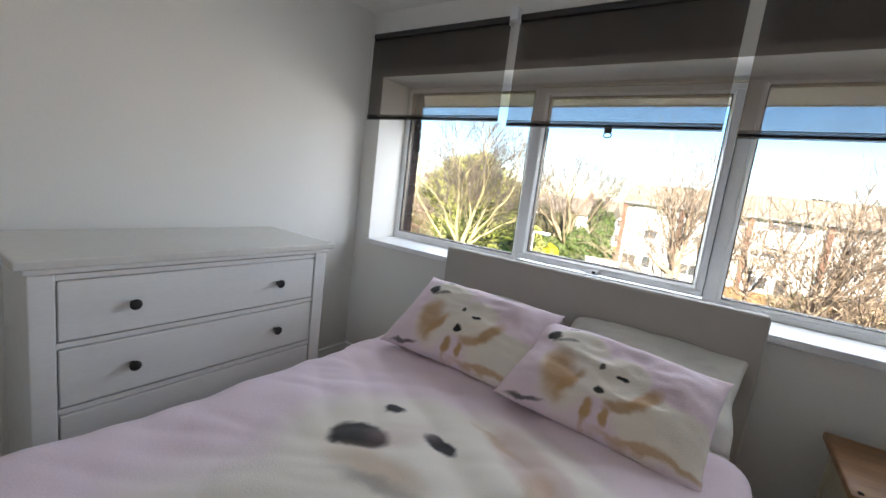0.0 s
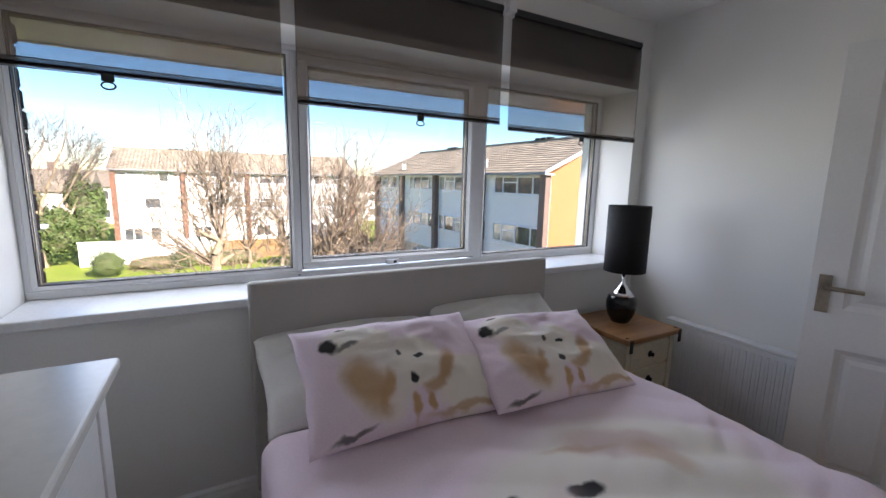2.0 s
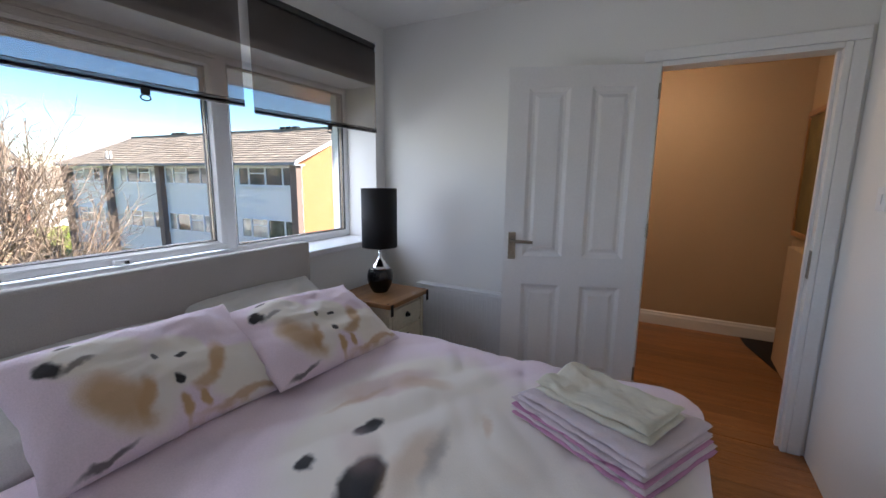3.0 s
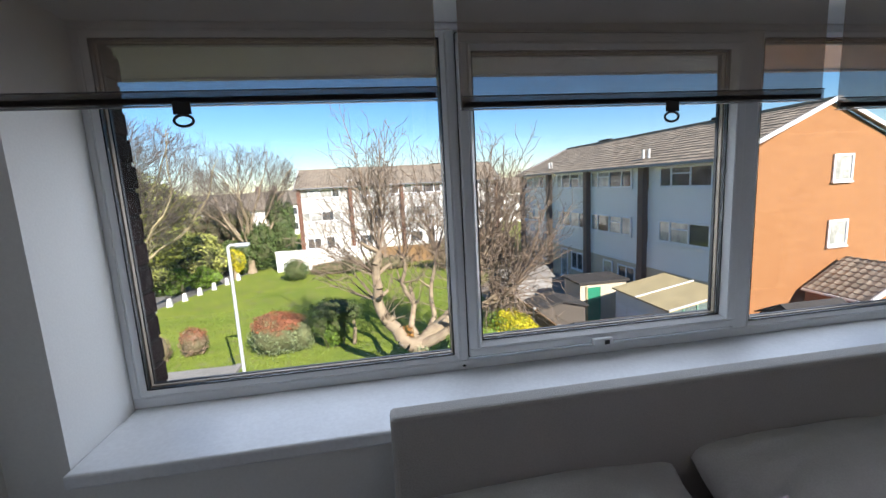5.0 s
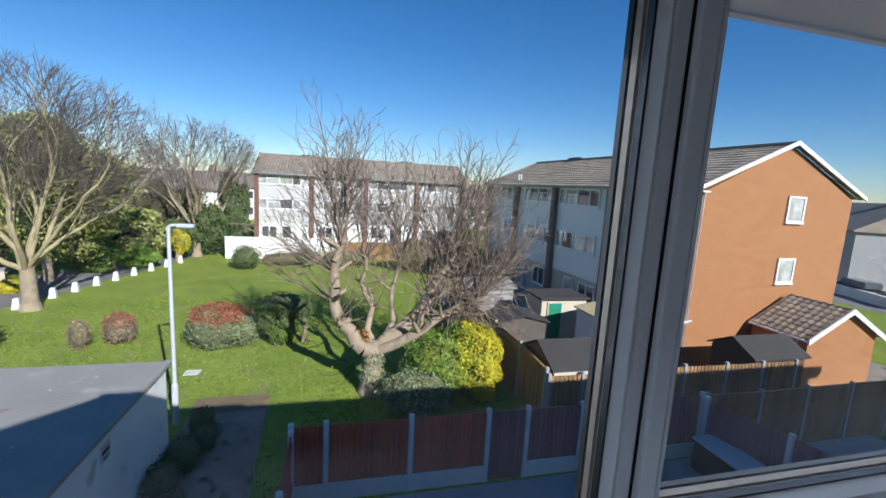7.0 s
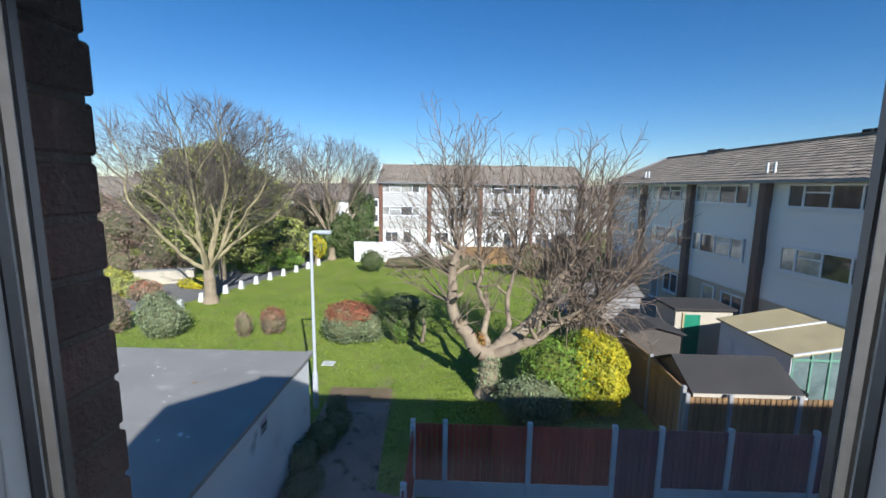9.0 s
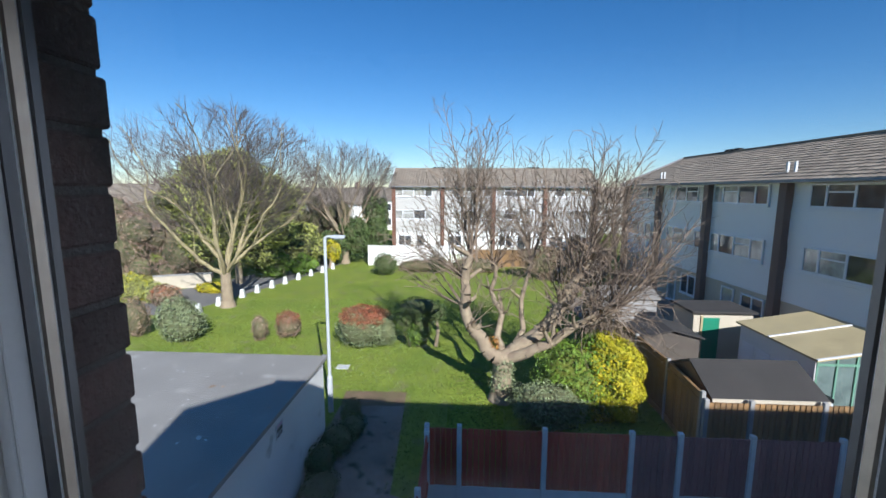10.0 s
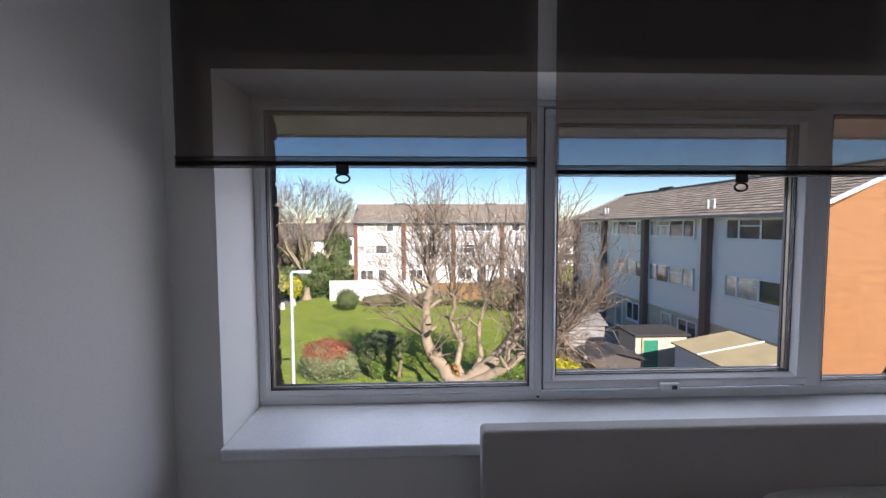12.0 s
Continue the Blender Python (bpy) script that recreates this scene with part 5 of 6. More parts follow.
# ---- sheds and lean-tos in the gardens ----


def shed(name, at, size, wall_h, ridge_h, ridge_axis, wall_mat, roof_mat, label, turn=0.0, over=0.12):
    w, d = size
    t = thing(name, (at[0], at[1], G), label, "shed", "garden sheds", turn=turn)
    box("wall", 0, w, 0, d, 0, wall_h, wall_mat, t)
    if ridge_axis == "x":
        prof_ = [(-over, wall_h - 0.04), (-over, wall_h + 0.02), (d / 2, ridge_h + 0.05), (d + over, wall_h + 0.02), (d + over, wall_h - 0.04), (d / 2, ridge_h)]
        extrude_profile("roof", prof_, "x", -over, w + over, roof_mat, t)
        extrude_profile("gable", [(0, wall_h + 0.001), (d, wall_h + 0.001), (d / 2, ridge_h - 0.005)], "x", 0.01, w - 0.01, wall_mat, t)
    else:
        prof_ = [(-over, wall_h - 0.04), (-over, wall_h + 0.02), (w / 2, ridge_h + 0.05), (w + over, wall_h + 0.02), (w + over, wall_h - 0.04), (w / 2, ridge_h)]
        extrude_profile("roof", prof_, "y", -over, d + over, roof_mat, t)
        extrude_profile("gable", [(0, wall_h + 0.001), (w, wall_h + 0.001), (w / 2, ridge_h - 0.005)], "y", 0.01, d - 0.01, wall_mat, t)
    return t


s1 = shed("garden_shed", (5.85, 14.4), (2.65, 2.1), 1.8, 2.35, "x", SLATB, SHEDFELT, "wooden garden shed with a grey felt roof")
box("fascia", -0.11, 2.76, -0.15, -0.121, 1.72, 1.81, CREAMW, s1, "pale bare wood eaves board")
s2 = thing("store_shed", (8.65, 20.7, G), "cream rendered store with a flat roof and green door", "shed", "garden sheds")
box("wall", 0, 2.3, 0, 1.6, 0, 2.18, CREAMW, s2)
box("roof", -0.12, 2.42, -0.12, 1.72, 2.181, 2.28, SHEDFELT, s2, "dark flat felt roof", 0.01)
box("door", 0.35, 1.0, -0.04, -0.001, 0.05, 2.0, GREEN, s2, "green painted door", 0.006)
box("door_frame", 0.27, 0.349, -0.05, -0.001, 0.0, 2.08, CREAMR, s2)
gh = thing("lean_to", (9.45, 15.75, G), "green framed lean-to with a cream sheet roof", "lean-to", "garden sheds")
box("wall", 0, 2.2, 0.05, 3.3, 0, 0.75, GREEN, gh, "green painted lower wall")
extrude_profile("wall", [(0.02, 0.751), (2.18, 0.751), (2.18, 2.69), (0.02, 2.31)], "y", 0.07, 3.28, GHGLASS, gh, "milky glazed upper wall")
box("wall", -0.03, 0.019, 0.05, 3.3, 0.0, 2.3, RENDERW, gh, "white boarded side")
for k in range(5):
    x = 0.0 + k * 0.537
    box("glazing_bar", x, x + 0.05, 0.03, 0.068, 0.75, 2.26 + x * 0.17, PGREEN, gh)
for z in (0.72, 2.12):
    box("glazing_bar", 0, 2.2, 0.02, 0.049, z, z + 0.07, PGREEN, gh)
rv = [(-0.15, -0.15, 2.36), (2.3, -0.15, 2.79), (2.3, 3.4, 2.79), (-0.15, 3.4, 2.36), (-0.15, -0.15, 2.30), (2.3, -0.15, 2.73), (2.3, 3.4, 2.73), (-0.15, 3.4, 2.30)]
pydata("roof", rv, [(0, 1, 2, 3), (7, 6, 5, 4), (0, 4, 5, 1), (1, 5, 6, 2), (2, 6, 7, 3), (3, 7, 4, 0)], CREAMR, gh, "cream sheet roof")
for y in (-0.2, 1.7):
    pydata("roof_trim", [(-0.18, y, 2.365), (2.33, y, 2.80), (2.33, y + 0.06, 2.80), (-0.18, y + 0.06, 2.365), (-0.18, y, 2.40), (2.33, y, 2.835), (2.33, y + 0.06, 2.835), (-0.18, y + 0.06, 2.40)], [(3, 2, 1, 0), (4, 5, 6, 7), (0, 1, 5, 4), (1, 2, 6, 5), (2, 3, 7, 6), (3, 0, 4, 7)], TRIM, gh, "white trim strip")
for k in range(4):
    box("side_panel", -0.045, -0.031, 0.2 + k * 0.78, 0.8 + k * 0.78, 0.9, 1.75, PANELW, gh)
s3 = shed("garden_shed", (13.5, 14.45), (2.3, 1.7), 1.75, 2.25, "x", SHEDB, SHEDFELT, "red-brown wooden shed with a felt roof")
s4 = shed("low_shed", (6.0, 19.0), (2.0, 1.5), 1.75, 2.0, "y", GREYW, SHEDFELT, "grey shed with a felt roof in the gardens")
s5 = shed("low_shed", (6.1, 24.0), (2.6, 2.0), 1.9, 2.25, "x", CONC, mat("grey_corrugated_sheet", (0.27, 0.25, 0.22), 0.8, scale=3, var=0.1, fine=20, bump=0.2), "shed with a pale corrugated roof")
wb = thing("water_butt", (9.0, 15.1, G), "grey round water butt beside the lean-to", "water butt")
lathe("barrel", [(0.3, 0.0), (0.34, 0.5), (0.34, 1.0), (0.31, 1.5)], GALV, wb, "", 18)
lathe("lid", [(0.33, 1.501), (0.33, 1.54), (0.001, 1.57)], IRON, wb, "", 18)
tk = thing("storage_box", (9.13, 11.47, G), "dark storage box with a pale lid in the yard", "storage box")
box("body", -0.37, 0.37, -0.63, 0.63, 0, 0.79, IRON, tk, "", 0.02)
box("lid", -0.41, 0.41, -0.68, 0.68, 0.791, 0.86, GALV, tk, "pale grey lid", 0.02)

# low white wall before the far flats
lw = thing("garden_wall", (0, 0, 0), "white painted garden wall before the far flats", "garden wall")
box("wall", -9.7, -2.0, 42.3, 42.5, G, -3.78, RENDERW, lw)
box("coping", -9.75, -1.95, 42.25, 42.55, -3.779, -3.72, RENDERW, lw)
box("wall", -9.7, -9.5, 42.5, 50, G, -3.9, RENDERW, lw)
for k in range(9):
    box("gate_slat", -1.9 + k * 0.17, -1.8 + k * 0.17, 42.36, 42.4, G, -3.85, RENDERW, lw)
box("wall", -0.3, 12.8, 42.3, 42.5, G, -4.0, SLATB, lw, "brown boarded stretch")


# ---- trees and shrubs ----
def branch(segs, p, d, length, r, rnd, steps=5, wander=0.25, up=0.05, end=0.25, sides=6):
    """One bent, tapering branch; returns its points with direction and radius."""
    pts = [(p.copy(), d.copy(), r)]
    for i in range(steps):
        d = (d + Vector((rnd.uniform(-1, 1), rnd.uniform(-1, 1), rnd.uniform(-1, 1))) * wander + Vector((0, 0, up))).normalized()
        q = p + d * (length / steps)
        r2 = r * (1 - (1 - end) * (i + 1) / steps)
        r0 = r * (1 - (1 - end) * i / steps)
        segs.append((p.copy(), q.copy(), r0, r2, sides))
        p = q
        pts.append((p.copy(), d.copy(), r2))
    return pts


def leaf_cloud(name, blobs, count, size, material, parent, seed, label="", flat=0.0):
    """Many small leaves spread through the skin of uneven ellipsoids: (centre, radii)."""
    r = np.random.default_rng(seed)
    vols = np.array([b[1][0] * b[1][1] + b[1][1] * b[1][2] + b[1][0] * b[1][2] for b in blobs])
    pick = r.choice(len(blobs), count, p=vols / vols.sum())
    c = np.array([b[0] for b in blobs], float)[pick]
    rad = np.array([b[1] for b in blobs], float)[pick]
    v = r.normal(size=(count, 3))
    v /= np.linalg.norm(v, axis=1)[:, None]
    lump = 1 + 0.10 * np.sin(v[:, 0] * 7 + seed) * np.cos(v[:, 1] * 6 - seed) + 0.08 * np.sin(v[:, 2] * 11 + v[:, 0] * 5)
    depth = 1 - 0.28 * r.random(count) ** 2
    p = c + v * rad * (lump * depth)[:, None]
    t = np.cross(v + r.normal(scale=0.6, size=v.shape), r.normal(size=v.shape))
    t /= np.linalg.norm(t, axis=1)[:, None] + 1e-9
    b = np.cross(v + r.normal(scale=0.5, size=v.shape), t)
    b /= np.linalg.norm(b, axis=1)[:, None] + 1e-9
    s = size * r.uniform(0.6, 1.3, count)[:, None]
    quad = np.stack([p - t * s, p - b * s * 0.5, p + t * s, p + b * s * 0.5], 1).reshape(-1, 3)
    keep = quad[:, 2].reshape(-1, 4).min(1) > G - 0.05 if parent is None else np.ones(count, bool)
    quad = quad.reshape(-1, 4, 3)[keep].reshape(-1, 3)
    faces = np.arange(len(quad)).reshape(-1, 4)
    ob = pydata(name, quad.tolist(), faces.tolist(), material, parent, label)
    ob["kind"] = "stuff"
    return ob


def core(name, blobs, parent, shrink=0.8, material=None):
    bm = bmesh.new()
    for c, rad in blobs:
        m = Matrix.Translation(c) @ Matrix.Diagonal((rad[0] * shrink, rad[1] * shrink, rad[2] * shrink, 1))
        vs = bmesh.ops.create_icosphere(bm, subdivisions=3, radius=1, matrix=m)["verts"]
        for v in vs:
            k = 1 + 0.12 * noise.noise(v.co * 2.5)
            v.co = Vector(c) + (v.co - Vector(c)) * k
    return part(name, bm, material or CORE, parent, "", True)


def shrub(name, at, blobs, leaf, count, size, label, seed, stems=6, tops=None, inner=None):
    t = thing(name, (at[0], at[1], G), label, "shrub", "shrubs on the lawn")
    rnd = random.Random(seed)
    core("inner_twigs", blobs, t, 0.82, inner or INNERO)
    leaf_cloud("foliage", blobs, int(count * 1.8), size * 0.72, leaf, t, seed)
    if tops:
        leaf_cloud("tip_foliage", tops[0], int(tops[2] * 1.8), size * 0.72, tops[1], t, seed + 3)
    segs = []
    for _ in range(stems):
        c, rad = blobs[rnd.randrange(len(blobs))]
        branch(segs, Vector((c[0] * 0.6, c[1] * 0.6, 0)), Vector((rnd.uniform(-0.4, 0.4), rnd.uniform(-0.4, 0.4), 1)).normalized(), c[2], 0.03, rnd, 3, 0.1, 0, 0.5, 5)
    tubes("stem", segs, BARK, t)
    return t


def main_tree():
    rnd = random.Random(21)
    t = thing("tree", (0.72, 17.4, G), "bare pollarded tree with a short ivy-clad trunk", "tree", "bare trees on the green")
    trunk, twigs = [], []
    pts = branch(trunk, Vector((0, 0, 0)), Vector((0.02, 0, 1)), 1.55, 0.36, rnd, 5, 0.03, 0.1, 0.85, 12)
    trunk.append((Vector((0, 0, -0.05)), Vector((0, 0, 0.35)), 0.5, 0.35, 12))
    tubes("trunk", trunk, BARK, t, "thick grey-brown trunk")
    top = pts[-1][0]
    limbs = [  # way points from the fork, start radius
        ([(-0.55, 0.0, 1.75), (-1.0, 0.05, 2.4), (-1.3, 0.1, 3.2), (-1.28, 0.15, 4.1), (-1.1, 0.1, 4.9)], 0.27),
        ([(-0.15, 0.5, 2.0), (0.05, 1.0, 2.7), (-0.35, 1.2, 3.5), (-0.2, 1.2, 4.4)], 0.14),
        ([(0.5, 0.15, 1.8), (1.4, 0.2, 2.45), (1.95, 0.15, 3.3), (2.4, 0.1, 4.2), (2.65, 0.0, 4.9)], 0.29),
        ([(0.75, -0.25, 1.75), (1.5, -0.4, 2.15), (2.2, -0.45, 2.75), (2.9, -0.4, 2.95), (3.4, -0.5, 3.3)], 0.2),
        ([(0.75, 0.55, 2.3), (0.7, 0.85, 3.3), (1.0, 1.0, 4.6)], 0.12),
        ([(1.3, 0.4, 2.45), (1.95, 0.7, 2.9), (2.5, 1.0, 3.3), (2.9, 1.1, 4.0)], 0.15),
    ]

    def shoot(p, d, length, r, level):
        """A springy shoot that bends towards the light and carries side shoots in turn."""
        step = (0.26, 0.2, 0.17)[level]
        n = max(2, int(length / step))
        a = rnd.uniform(0, 6.28)
        for i in range(n):
            d = (d + Vector((rnd.gauss(0, 1), rnd.gauss(0, 1), rnd.gauss(0, 1))) * (0.055, 0.085, 0.1)[level] + Vector((0, 0, (0.035, 0.03, 0.02)[level]))).normalized()
            q = p + d * step
            r0, r1 = r * (1 - 0.82 * i / n), r * (1 - 0.82 * (i + 1) / n)
            twigs.append((p, q, max(r0, 0.0092), max(r1, 0.0075), (4, 3, 3)[level]))
            p = q
            if level < 2 and i >= (2, 1)[level] and rnd.random() < (0.95, 0.72)[level]:
                a += 2.4 + rnd.uniform(-0.6, 0.6)
                u = d.orthogonal().normalized()
                w = u * math.cos(a) + d.cross(u) * math.sin(a)
                left = length * (1 - i / n)
                shoot(p, (d + w * rnd.uniform(0.55, 1.1)).normalized(), (0.35 + left * rnd.uniform(0.25, 0.5), 0.2 + left * rnd.uniform(0.2, 0.5))[level], max(r1 * 0.6, 0.009), level + 1)

    for way, r in limbs:
        segs = []
        p = top - Vector((0, 0, 0.12))
        rr = r
        knobs = []
        for i, w in enumerate(way):
            q = Vector(w)
            r2 = r * (1 - 0.55 * (i + 1) / len(way))
            mid = (p + q) / 2 + Vector((rnd.uniform(-0.08, 0.08), rnd.uniform(-0.08, 0.08), rnd.uniform(-0.05, 0.05)))
            segs += [(p, mid, rr, (rr + r2) / 2, 9), (mid, q, (rr + r2) / 2, r2, 9)]
            if i >= 1:
                for _ in range(3):
                    d = Vector((rnd.gauss(0, 1), rnd.gauss(0, 1), abs(rnd.gauss(0.4, 0.5)))).normalized()
                    bp = branch(segs, q, d, rnd.uniform(0.35, 0.9), r2 * 0.6, rnd, 3, 0.2, 0.1, 0.6, 6)
                    knobs.append(bp)
            p, rr = q, r2
        knobs.append([(p, Vector((0, 0, 1)), rr)] * 3)
        tubes("limb", segs, BARK, t, "gnarled grey-brown limb")
        for kp in knobs:
            for _ in range(rnd.randrange(1, 3)):
                d = Vector((rnd.gauss(0, 0.8), rnd.gauss(0, 0.8), 0.75)).normalized()
                shoot(kp[-1][0], d, rnd.uniform(0.9, 2.4), 0.018, 0)
    for _ in range(84):          # drooping tangle at the end of the low limb
        s0 = Vector((rnd.uniform(2.3, 3.7), rnd.uniform(-0.8, 0.5), rnd.uniform(2.8, 3.7)))
        bp = branch(twigs, s0, Vector((rnd.gauss(0.6, 0.6), rnd.gauss(0, 0.7), rnd.gauss(0.25, 0.6))).normalized(), rnd.uniform(0.8, 2.4), 0.017, rnd, 9, 0.4, -0.08, 0.45, 4)
        for _k in range(5):
            q, qd, qr = bp[rnd.randrange(1, len(bp))]
            b = Vector((rnd.gauss(0, 1), rnd.gauss(0, 1), rnd.gauss(-0.1, 0.8))).normalized()
            branch(twigs, q, (qd * 0.7 + b * 0.6).normalized(), rnd.uniform(0.3, 0.9), 0.0105, rnd, 4, 0.32, -0.03, 0.5, 3)
    crown = [  # where the shoots break from the limbs, how many, which way they lean, how long
        ((-1.1, 0.1, 4.9), 9, (-0.15, 0.0, 1.0), 3.6), ((-1.28, 0.15, 4.1), 9, (-0.75, 0.0, 0.8), 3.1), ((-1.3, 0.1, 3.2), 5, (-0.9, 0.1, 0.65), 2.6),
        ((-1.0, 0.05, 2.5), 2, (-0.9, 0.2, 0.4), 1.6), ((-0.3, 1.2, 4.3), 8, (0.0, 0.3, 1.0), 3.2), ((1.0, 1.0, 4.6), 9, (-0.05, 0.2, 1.0), 3.4),
        ((2.65, 0.0, 4.9), 10, (0.3, 0.0, 1.0), 3.8), ((2.4, 0.1, 4.2), 8, (0.1, -0.1, 0.9), 3.3), ((1.95, 0.15, 3.3), 6, (-0.2, -0.3, 0.9), 2.8),
        ((2.9, 1.1, 4.0), 8, (0.45, 0.3, 1.0), 4.0), ((3.4, -0.5, 3.3), 10, (0.55, -0.1, 0.9), 3.6), ((2.9, -0.4, 3.0), 6, (0.4, -0.2, 0.9), 2.7)]
    for at, n, lean, ln in crown:
        for _ in range(n + n // 3):
            d = (Vector(lean) + Vector((rnd.gauss(0, 0.42), rnd.gauss(0, 0.45), rnd.gauss(0, 0.25)))).normalized()
            shoot(Vector(at), d, ln * rnd.uniform(0.65, 1.2), 0.034, 0)
    for x, y, z, ln in ((-1.1, 0.1, 4.8, 5.3), (-1.2, 0.0, 4.6, 4.6), (-0.9, 0.15, 4.7, 4.3), (1.0, 0.9, 4.5, 4.4), (1.9, 0.2, 4.0, 4.6), (2.7, 0.1, 4.6, 3.9), (3.2, 0.6, 3.6, 5.2), (3.7, -0.4, 3.4, 5.0)):
        shoot(Vector((x, y, z)), Vector((rnd.gauss(0, 0.1), rnd.gauss(0, 0.1), 1)).normalized(), ln, 0.055, 0)
    tw = tubes("twigs", twigs, TWIG, t, "bare thin shoots", False)
    tw["kind"] = "stuff"
    leaf_cloud("ivy", [((0, -0.05, 0.6), (0.42, 0.42, 0.75)), ((0.05, -0.1, 1.25), (0.38, 0.38, 0.4)), ((0.5, -0.1, 0.3), (0.4, 0.4, 0.35))], 1500, 0.05, L_GREY, t, 5, "grey-green ivy")
    leaf_cloud("dead_leaves", [((-0.35, 0.1, 1.9), (0.25, 0.25, 0.3))], 160, 0.05, leaf_mat("orange_dead_leaf", (0.42, 0.2, 0.04), (0.3, 0.14, 0.03)), t, 6, "orange dead leaves in the fork")
    return t


def round_tree(at, height, fork, radius, seed, label, bark=BARKY, trunk_r=0.34, limbs=9, twig_r=0.012, gap=(0.46, 0.36, 0.27)):
    """A bare vase-shaped tree: steep limbs that fork again and again up to an even domed outline."""
    rnd = random.Random(seed)
    t = thing("tree", (*at, G), label, "tree", "bare trees on the green")
    trunk = []
    pts = branch(trunk, Vector((0, 0, 0)), Vector((0, 0, 1)), fork, trunk_r, rnd, 4, 0.03, 0.1, 0.8, 10)
    trunk.append((Vector((0, 0, -0.05)), Vector((0, 0, 0.4)), trunk_r * 1.4, trunk_r, 10))
    tubes("trunk", trunk, BARK, t, "stout grey trunk")
    top = pts[-1][0]
    wide = height * 0.7
    ph = [rnd.uniform(0, 6.28) for _ in range(4)]

    def inside(p):
        a = math.atan2(p.y, p.x)
        k = 1 + 0.07 * math.sin(a * 3 + ph[0]) + 0.05 * math.sin(a * 7 + ph[1] + p.z)
        if p.z < wide:
            lim = radius * max(0.05, (p.z - fork + 0.5) / (wide - fork)) ** 0.8
        else:
            lim = radius * math.sqrt(max(0.0, 1 - ((p.z - wide) / (height - wide)) ** 2))
        return p.x * p.x + p.y * p.y < (lim * k) ** 2

    twigs = []

    def grow(segs, p, d, length, r, level, side):
        step = (0.42, 0.36, 0.3, 0.3)[level]
        n = max(2, int(length / step))
        since, first = 0.0, (1.9, 0.8, 0.35, 9.0)[level]
        for i in range(n):
            out = Vector((p.x, p.y, 0))
            out = out.normalized() if out.length > 0.05 else Vector((0, 0, 0))
            d = (d + Vector((rnd.gauss(0, 1), rnd.gauss(0, 1), rnd.gauss(0, 1))) * (0.13, 0.11, 0.08, 0.09)[level] + Vector((0, 0, 0.04)) + out * 0.012).normalized()
            q = p + d * step
            r0, r1 = r * (1 - 0.92 * (i / n) ** 0.6), r * (1 - 0.92 * ((i + 1) / n) ** 0.6)
            segs.append((p, q, max(r0, twig_r * 0.7), max(r1, twig_r * 0.6), (8, 6, 4, 3)[level]))
            p = q
            if not inside(p) and i > 0:
                if level > 1 or rnd.random() < 0.5:
                    return
                if i > n * 0.6:
                    return
            since += step
            if level < 3 and (i + 1) * step > first and since >= gap[level]:
                since = 0.0
                for _ in range(2 if rnd.random() < (0.25, 0.3, 0.3)[level] else 1):
                    side += 2.4 + rnd.uniform(-0.5, 0.5)
                    u = d.orthogonal().normalized()
                    v = d.cross(u)
                    w = u * math.cos(side) + v * math.sin(side)
                    spread = rnd.uniform(0.5, 1.0)
                    cd = (d + w * spread + out * 0.16 + Vector((0, 0, 0.12))).normalized()
                    ln = (rnd.uniform(2.4, 4.6), rnd.uniform(1.2, 2.3), rnd.uniform(0.45, 1.05))[level]
                    grow(twigs if level or p.z > height * 0.55 else segs, p, cd, ln, (max(r1 * rnd.uniform(0.28, 0.42), twig_r * 1.6), max(r1 * 0.5, twig_r * 1.15), twig_r)[level], level + 1, side)

    for k in range(limbs):
        a = 2 * math.pi * (k + rnd.uniform(-0.3, 0.3)) / limbs
        lean = rnd.uniform(0.6, 1.0) if k % 2 else rnd.uniform(0.12, 0.45)
        segs = []
        grow(segs, top - Vector((0, 0, rnd.uniform(0, 0.35))), Vector((math.cos(a) * lean, math.sin(a) * lean, 0.85)).normalized(), height, trunk_r * rnd.uniform(0.36, 0.5), 0, rnd.uniform(0, 6))
        tubes("limb", segs, bark, t, "lichen-tinted limb" if bark is BARKY else "grey limb")
    tw = tubes("twigs", twigs, TWIGD, t, "bare fine twigs", False)
    tw["kind"] = "stuff"
    return t


main_tree()
round_tree((-14.9, 27.8), 11.5, 2.1, 6.4, 3, "large bare tree with yellow lichen on its limbs", BARKY, 0.36, 12, 0.0115, (0.5, 0.3, 0.21))
round_tree((-12.1, 43.2), 11.4, 2.3, 4.6, 8, "bare round-crowned tree at the lane's end", BARK, 0.34, 11, 0.0135)
round_tree((52.0, 46.0), 11.0, 2.5, 5.0, 15, "bare tree beyond the brick gable", BARK, 0.34, 7, 0.02, (0.7, 0.5, 0.5))

shrub("round_bush", (-7.25, 38.1), [((0, 0, 0.85), (1.0, 1.0, 0.95))], L_DARK, 2600, 0.07, "clipped round green bush on the lawn", 31)
shrub("round_bush", (-2.9, 39.2), [((0, 0, 0.75), (0.85, 0.85, 0.8))], L_DARK, 1800, 0.07, "clipped round dark green bush on the lawn", 32)
shrub("russet_shrub", (-4.95, 22.0), [((-0.25, 0, 0.85), (1.2, 0.95, 0.92)), ((0.75, 0.2, 0.75), (0.65, 0.75, 0.8))], L_GREY, 5200, 0.06, "broad shrub with russet top foliage", 33, 10, ([((-0.15, 0, 1.35), (1.1, 0.85, 0.52))], L_RED, 3400))
